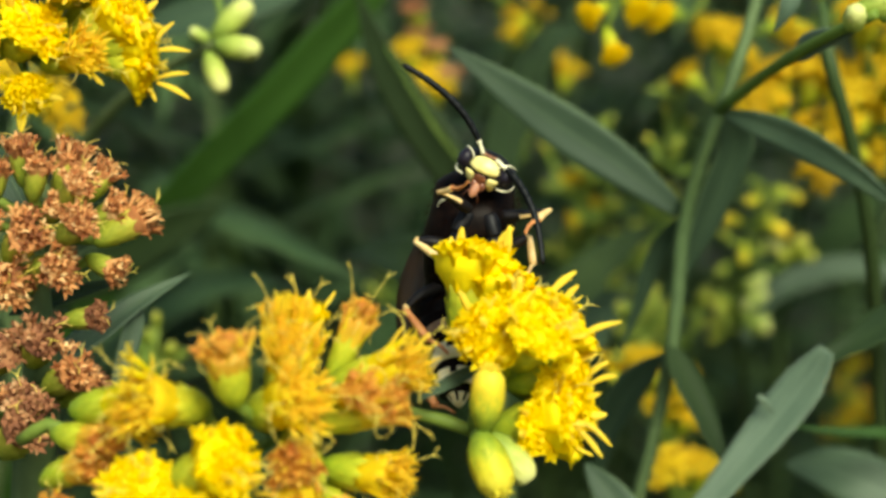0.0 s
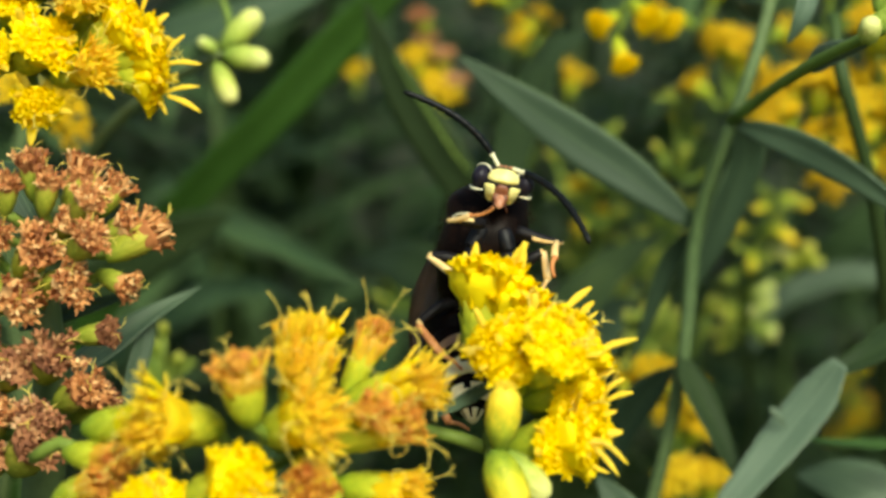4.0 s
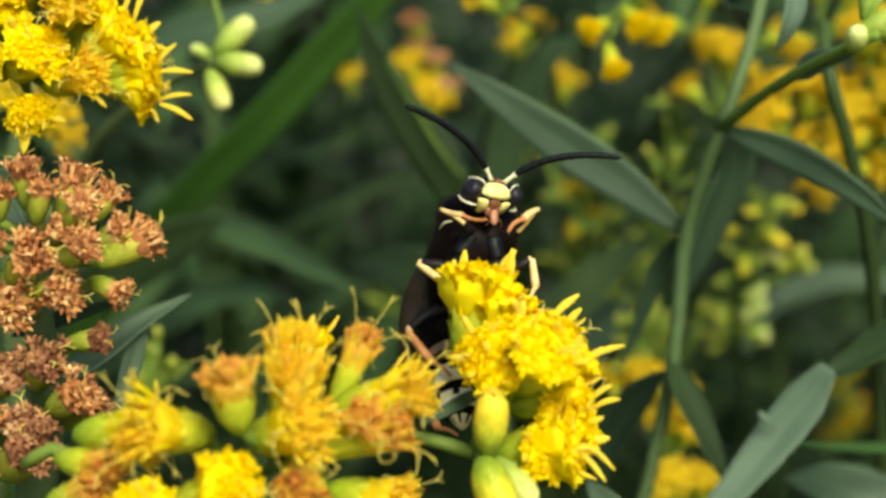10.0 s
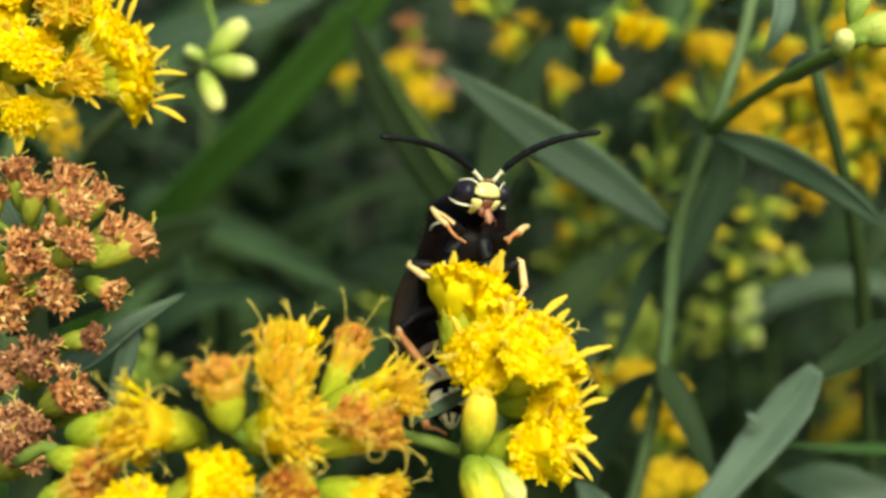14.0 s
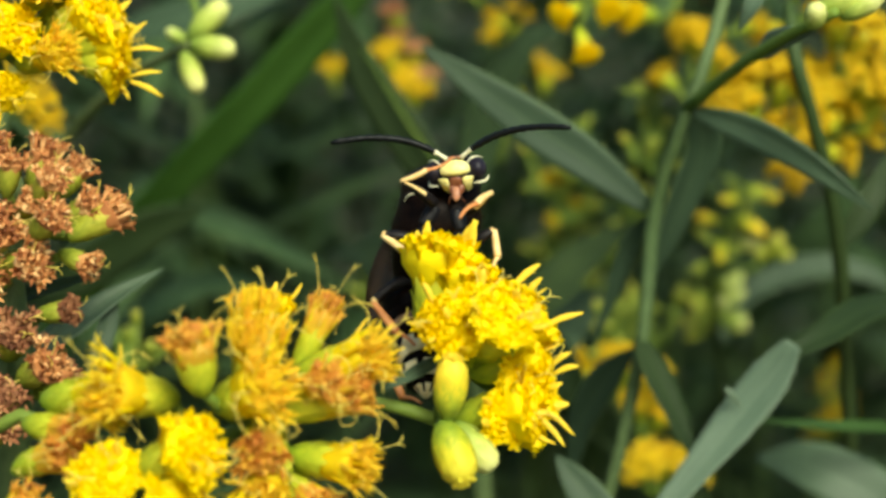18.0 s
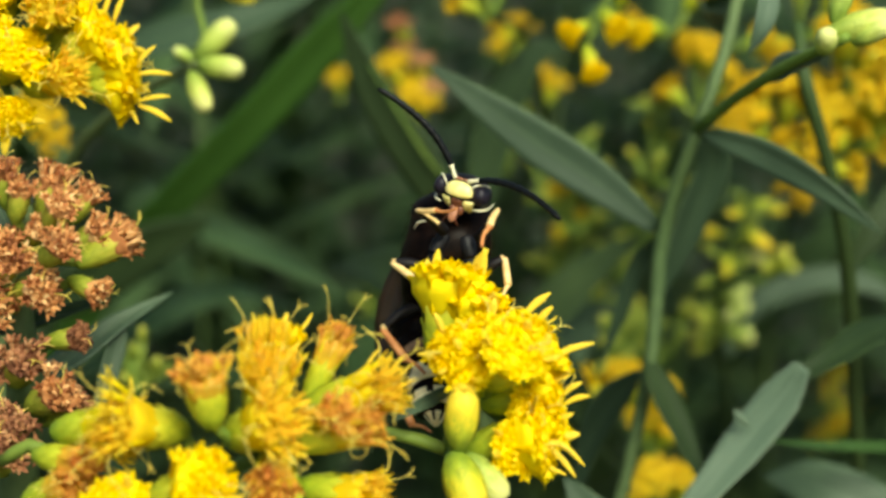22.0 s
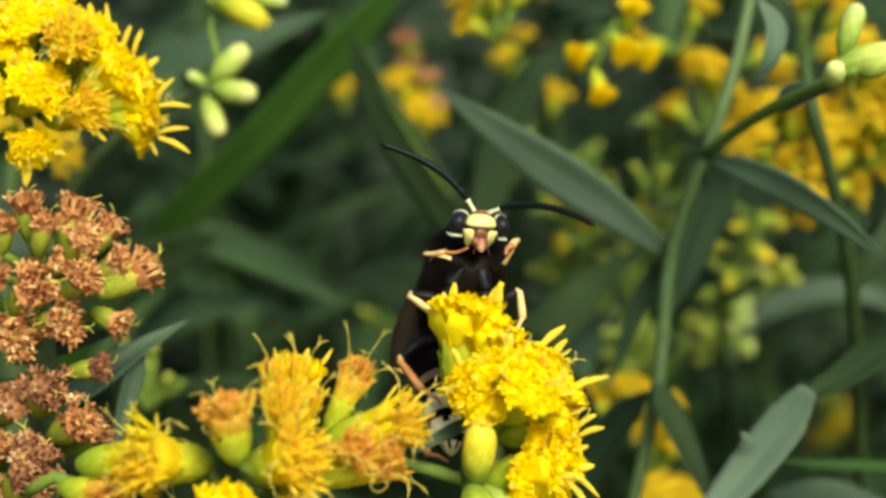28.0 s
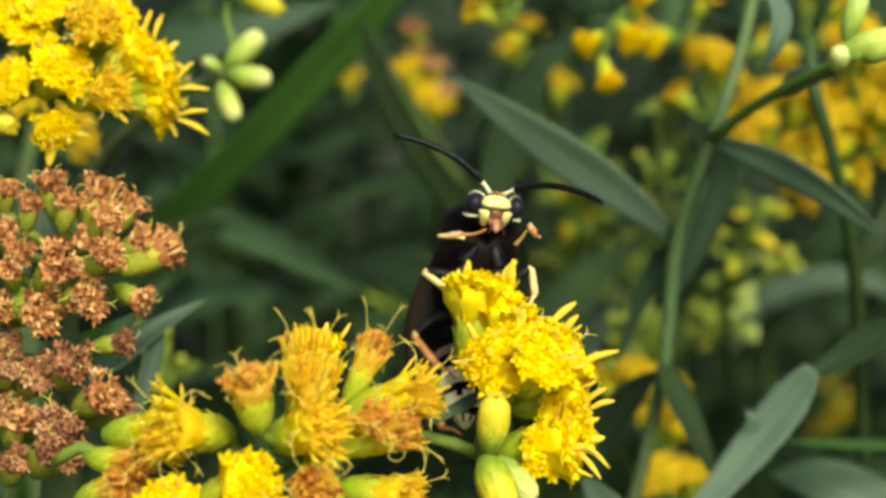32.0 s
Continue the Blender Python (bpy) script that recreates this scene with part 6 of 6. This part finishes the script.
    walk(thigh_l, [
        (0, pose(-0.00016, -0.00133, 0.00239, -61.3, -10.3, 129.4)),
        (1, pose(-0.00016, -0.00133, 0.00239, -63.8, -6.0, 126.8)),
        (2, pose(-0.00016, -0.00133, 0.00239, -76.1, 3.5, 132.8)),
        (3, pose(-0.00016, -0.00133, 0.00239, -77.3, 4.4, 134.1)),
        (6, pose(-0.00016, -0.00133, 0.00239, -80.4, 7.3, 138.9)),
        (6.5, pose(-0.00016, -0.00133, 0.00239, -76.3, 2.0, 141.1)),
        (7, pose(-0.00016, -0.00133, 0.00239, -73.8, 0.2, 136.3)),
        (7.5, pose(-0.00016, -0.00133, 0.00239, -71.1, -2.1, 134.2)),
        (8, pose(-0.00016, -0.00133, 0.00239, -67.1, -3.0, 126.9)),
        (9, pose(-0.00016, -0.00133, 0.00239, -49.3, 3.3, 100.4)),
        (10, pose(-0.00016, -0.00133, 0.00239, -54.2, -12.0, 122.1)),
        (11, pose(-0.00016, -0.00133, 0.00239, -47.7, -16.9, 120.0)),
        (12, pose(-0.00016, -0.00133, 0.00239, -44.5, -16.1, 116.4)),
        (13, pose(-0.00016, -0.00133, 0.00239, -43.8, -17.4, 116.8)),
        (14, pose(-0.00016, -0.00133, 0.00239, -49.9, -13.2, 118.9)),
        (16.5, pose(-0.00016, -0.00133, 0.00239, -60.5, -13.0, 131.6)),
        (17, pose(-0.00016, -0.00133, 0.00239, -47.6, -17.3, 120.2)),
        (18, pose(-0.00016, -0.00133, 0.00239, -54.8, -8.0, 118.1)),
        (19, pose(-0.00016, -0.00133, 0.00239, -47.0, -9.4, 112.8)),
        (20, pose(-0.00016, -0.00133, 0.00239, -58.3, -10.7, 125.7)),
        (21, pose(-0.00016, -0.00133, 0.00239, -64.0, -18.0, 142.9)),
        (22, pose(-0.00016, -0.00133, 0.00239, -54.3, -15.3, 125.7)),
        (23, pose(-0.00016, -0.00133, 0.00239, -65.3, -3.8, 125.4)),
        (24, pose(-0.00016, -0.00133, 0.00239, -75.9, 4.0, 128.9)),
        (25, pose(-0.00016, -0.00133, 0.00239, -76.9, 5.0, 127.8)),
        (28, pose(-0.00016, -0.00133, 0.00239, -69.5, -0.4, 125.6)),
        (29, pose(-0.00016, -0.00133, 0.00239, -70.1, -0.1, 126.3)),
        (30, pose(-0.00016, -0.00133, 0.00239, -71.8, 1.2, 126.7)),
        (31, pose(-0.00016, -0.00133, 0.00239, -70.9, 1.2, 124.1)),
        (32, pose(-0.00016, -0.00133, 0.00239, -74.6, 3.3, 127.1)),
    ])
    walk(shin_l, [
        (0, pose(-0.00203, -0.00320, 0.00381, 73.5, -3.6, 33.5)),
        (1, pose(-0.00223, -0.00305, 0.00371, 80.2, 7.3, 46.6)),
        (2, pose(-0.00233, -0.00328, 0.00311, 71.9, 0.8, 51.8)),
        (3, pose(-0.00230, -0.00333, 0.00305, 72.1, 1.5, 53.5)),
        (6, pose(-0.00215, -0.00352, 0.00288, 78.4, 5.6, 46.9)),
        (6.5, pose(-0.00201, -0.00358, 0.00310, 83.1, 10.3, 41.9)),
        (7, pose(-0.00215, -0.00341, 0.00322, 88.1, 16.6, 38.5)),
        (7.5, pose(-0.00217, -0.00333, 0.00336, 83.8, 11.5, 37.8)),
        (8, pose(-0.00234, -0.00304, 0.00355, 79.7, 6.3, 38.2)),
        (9, pose(-0.00242, -0.00163, 0.00434, 108.7, 37.6, 42.9)),
        (10, pose(-0.00203, -0.00293, 0.00411, 95.0, 18.9, 52.0)),
        (11, pose(-0.00179, -0.00294, 0.00432, 125.9, 21.7, 77.1)),
        (12, pose(-0.00178, -0.00279, 0.00444, 134.9, 18.9, 83.0)),
        (13, pose(-0.00172, -0.00284, 0.00445, 144.6, 12.8, 89.4)),
        (14, pose(-0.00196, -0.00282, 0.00427, 126.7, 35.1, 63.0)),
        (15.25, pose(-0.00193, -0.00307, 0.00405, 80.0, 17.0, 70.1)),
        (16.5, pose(-0.00189, -0.00331, 0.00383, 34.3, 9.1, 88.0)),
        (17, pose(-0.00177, -0.00296, 0.00432, 44.5, 2.2, 80.1)),
        (18, pose(-0.00221, -0.00269, 0.00410, 67.0, 11.2, 88.2)),
        (19, pose(-0.00206, -0.00249, 0.00441, 83.6, 10.4, 47.7)),
        (20, pose(-0.00206, -0.00306, 0.00394, 103.4, 20.2, 63.1)),
        (21, pose(-0.00147, -0.00372, 0.00364, 118.3, 20.1, 75.7)),
        (22, pose(-0.00187, -0.00312, 0.00408, 82.3, 9.4, 43.1)),
        (23, pose(-0.00234, -0.00298, 0.00364, 76.7, 4.1, 47.6)),
        (24, pose(-0.00246, -0.00312, 0.00312, 77.5, 4.3, 43.7)),
        (25, pose(-0.00251, -0.00307, 0.00307, 76.6, 4.5, 50.7)),
        (28, pose(-0.00244, -0.00297, 0.00344, 77.8, 5.4, 49.3)),
        (29, pose(-0.00243, -0.00300, 0.00341, 79.7, 7.4, 53.8)),
        (30, pose(-0.00246, -0.00301, 0.00332, 76.1, 4.0, 50.2)),
        (31, pose(-0.00252, -0.00290, 0.00337, 78.8, 6.7, 53.9)),
        (32, pose(-0.00250, -0.00304, 0.00318, 78.8, 7.2, 58.3)),
    ])
    walk(thigh_r, [
        (0, pose(0.00205, -0.00142, 0.00196, 80.9, 10.4, 78.1)),
        (1, pose(0.00205, -0.00142, 0.00196, 98.9, 12.5, 86.6)),
        (2, pose(0.00205, -0.00142, 0.00196, 108.0, 13.0, 86.8)),
        (3, pose(0.00205, -0.00142, 0.00196, 116.2, 13.6, 86.7)),
        (6, pose(0.00205, -0.00142, 0.00196, 57.0, -6.8, 61.0)),
        (6.5, pose(0.00205, -0.00142, 0.00196, 58.1, -1.8, 67.2)),
        (7, pose(0.00205, -0.00142, 0.00196, 63.8, -5.6, 53.8)),
        (7.5, pose(0.00205, -0.00142, 0.00196, 54.9, -8.9, 60.7)),
        (8, pose(0.00205, -0.00142, 0.00196, 41.9, -7.5, 72.5)),
        (9, pose(0.00205, -0.00142, 0.00196, 41.6, 9.5, 87.7)),
        (10, pose(0.00205, -0.00142, 0.00196, 46.3, -7.7, 69.4)),
        (11, pose(0.00205, -0.00142, 0.00196, 58.6, -12.0, 52.3)),
        (12, pose(0.00205, -0.00142, 0.00196, 47.0, -17.7, 60.0)),
        (13, pose(0.00205, -0.00142, 0.00196, 57.6, -10.5, 55.5)),
        (14, pose(0.00205, -0.00142, 0.00196, 65.0, -7.2, 49.0)),
        (16.5, pose(0.00205, -0.00142, 0.00196, 77.6, 1.6, 24.0)),
        (17, pose(0.00205, -0.00142, 0.00196, 71.2, -8.1, 32.7)),
        (18, pose(0.00205, -0.00142, 0.00196, 57.5, -20.6, 45.2)),
        (19, pose(0.00205, -0.00142, 0.00196, 49.8, -21.2, 54.4)),
        (20, pose(0.00205, -0.00142, 0.00196, 40.8, -24.3, 61.3)),
        (21, pose(0.00205, -0.00142, 0.00196, 39.6, -22.5, 63.5)),
        (22, pose(0.00205, -0.00142, 0.00196, 37.5, -26.6, 63.1)),
        (23, pose(0.00205, -0.00142, 0.00196, 39.4, -17.1, 67.1)),
        (24, pose(0.00205, -0.00142, 0.00196, 36.4, -20.3, 67.5)),
        (25, pose(0.00205, -0.00142, 0.00196, 39.3, -20.5, 65.1)),
        (28, pose(0.00205, -0.00142, 0.00196, 37.3, -16.1, 69.3)),
        (29, pose(0.00205, -0.00142, 0.00196, 39.7, -17.0, 66.9)),
        (30, pose(0.00205, -0.00142, 0.00196, 42.8, -18.8, 63.1)),
        (31, pose(0.00205, -0.00142, 0.00196, 41.4, -19.6, 63.7)),
        (32, pose(0.00205, -0.00142, 0.00196, 44.7, -21.3, 59.7)),
    ])
    walk(shin_r, [
        (0, pose(0.00497, -0.00195, 0.00243, -105.0, 36.8, 140.9)),
        (1, pose(0.00501, -0.00170, 0.00151, -132.0, 47.7, 122.3)),
        (2, pose(0.00489, -0.00179, 0.00106, -132.5, 49.4, 123.0)),
        (3, pose(0.00472, -0.00189, 0.00067, -131.9, 55.1, 126.7)),
        (6, pose(0.00416, -0.00281, 0.00358, 156.7, 60.2, 72.0)),
        (6.5, pose(0.00438, -0.00245, 0.00355, 168.2, 62.9, 80.6)),
        (6.75, pose(0.00427, -0.00278, 0.00341, 93.0, 16.9, 26.3)),
        (7, pose(0.00415, -0.00311, 0.00328, 54.2, -41.2, 38.2)),
        (7.5, pose(0.00406, -0.00285, 0.00367, -25.3, -46.1, 112.5)),
        (8, pose(0.00388, -0.00230, 0.00418, -58.4, -20.4, 136.0)),
        (9, pose(0.00406, -0.00113, 0.00417, -78.1, 3.3, 150.0)),
        (10, pose(0.00399, -0.00244, 0.00402, -103.9, 32.5, 137.5)),
        (11, pose(0.00388, -0.00324, 0.00349, -131.6, 21.4, 100.5)),
        (12, pose(0.00364, -0.00305, 0.00391, -108.1, 38.5, 138.6)),
        (13, pose(0.00398, -0.00309, 0.00354, -104.0, 43.6, 148.1)),
        (14, pose(0.00400, -0.00332, 0.00322, -95.1, 35.8, 154.4)),
        (16.5, pose(0.00326, -0.00409, 0.00261, -96.5, 31.8, 148.1)),
        (17, pose(0.00348, -0.00388, 0.00292, -100.9, 37.0, 146.8)),
        (18, pose(0.00345, -0.00360, 0.00347, -109.1, 33.7, 132.3)),
        (19, pose(0.00351, -0.00332, 0.00377, -97.3, 26.0, 138.9)),
        (20, pose(0.00333, -0.00318, 0.00403, -111.8, 42.6, 137.9)),
        (21, pose(0.00337, -0.00306, 0.00410, -137.6, 44.5, 115.9)),
        (22, pose(0.00320, -0.00320, 0.00409, -135.2, 49.7, 120.9)),
        (23, pose(0.00354, -0.00279, 0.00418, -120.4, 56.3, 138.2)),
        (24, pose(0.00338, -0.00287, 0.00423, -117.8, 53.5, 139.2)),
        (25, pose(0.00343, -0.00296, 0.00414, -130.9, 53.5, 126.7)),
        (28, pose(0.00352, -0.00268, 0.00426, -92.0, 41.2, 162.9)),
        (29, pose(0.00355, -0.00279, 0.00417, -124.3, 53.3, 132.7)),
        (30, pose(0.00355, -0.00297, 0.00405, -134.9, 56.0, 124.5)),
        (31, pose(0.00350, -0.00298, 0.00408, -141.1, 58.8, 120.4)),
        (32, pose(0.00348, -0.00315, 0.00395, 95.1, 69.6, 10.0)),
    ])


motions()
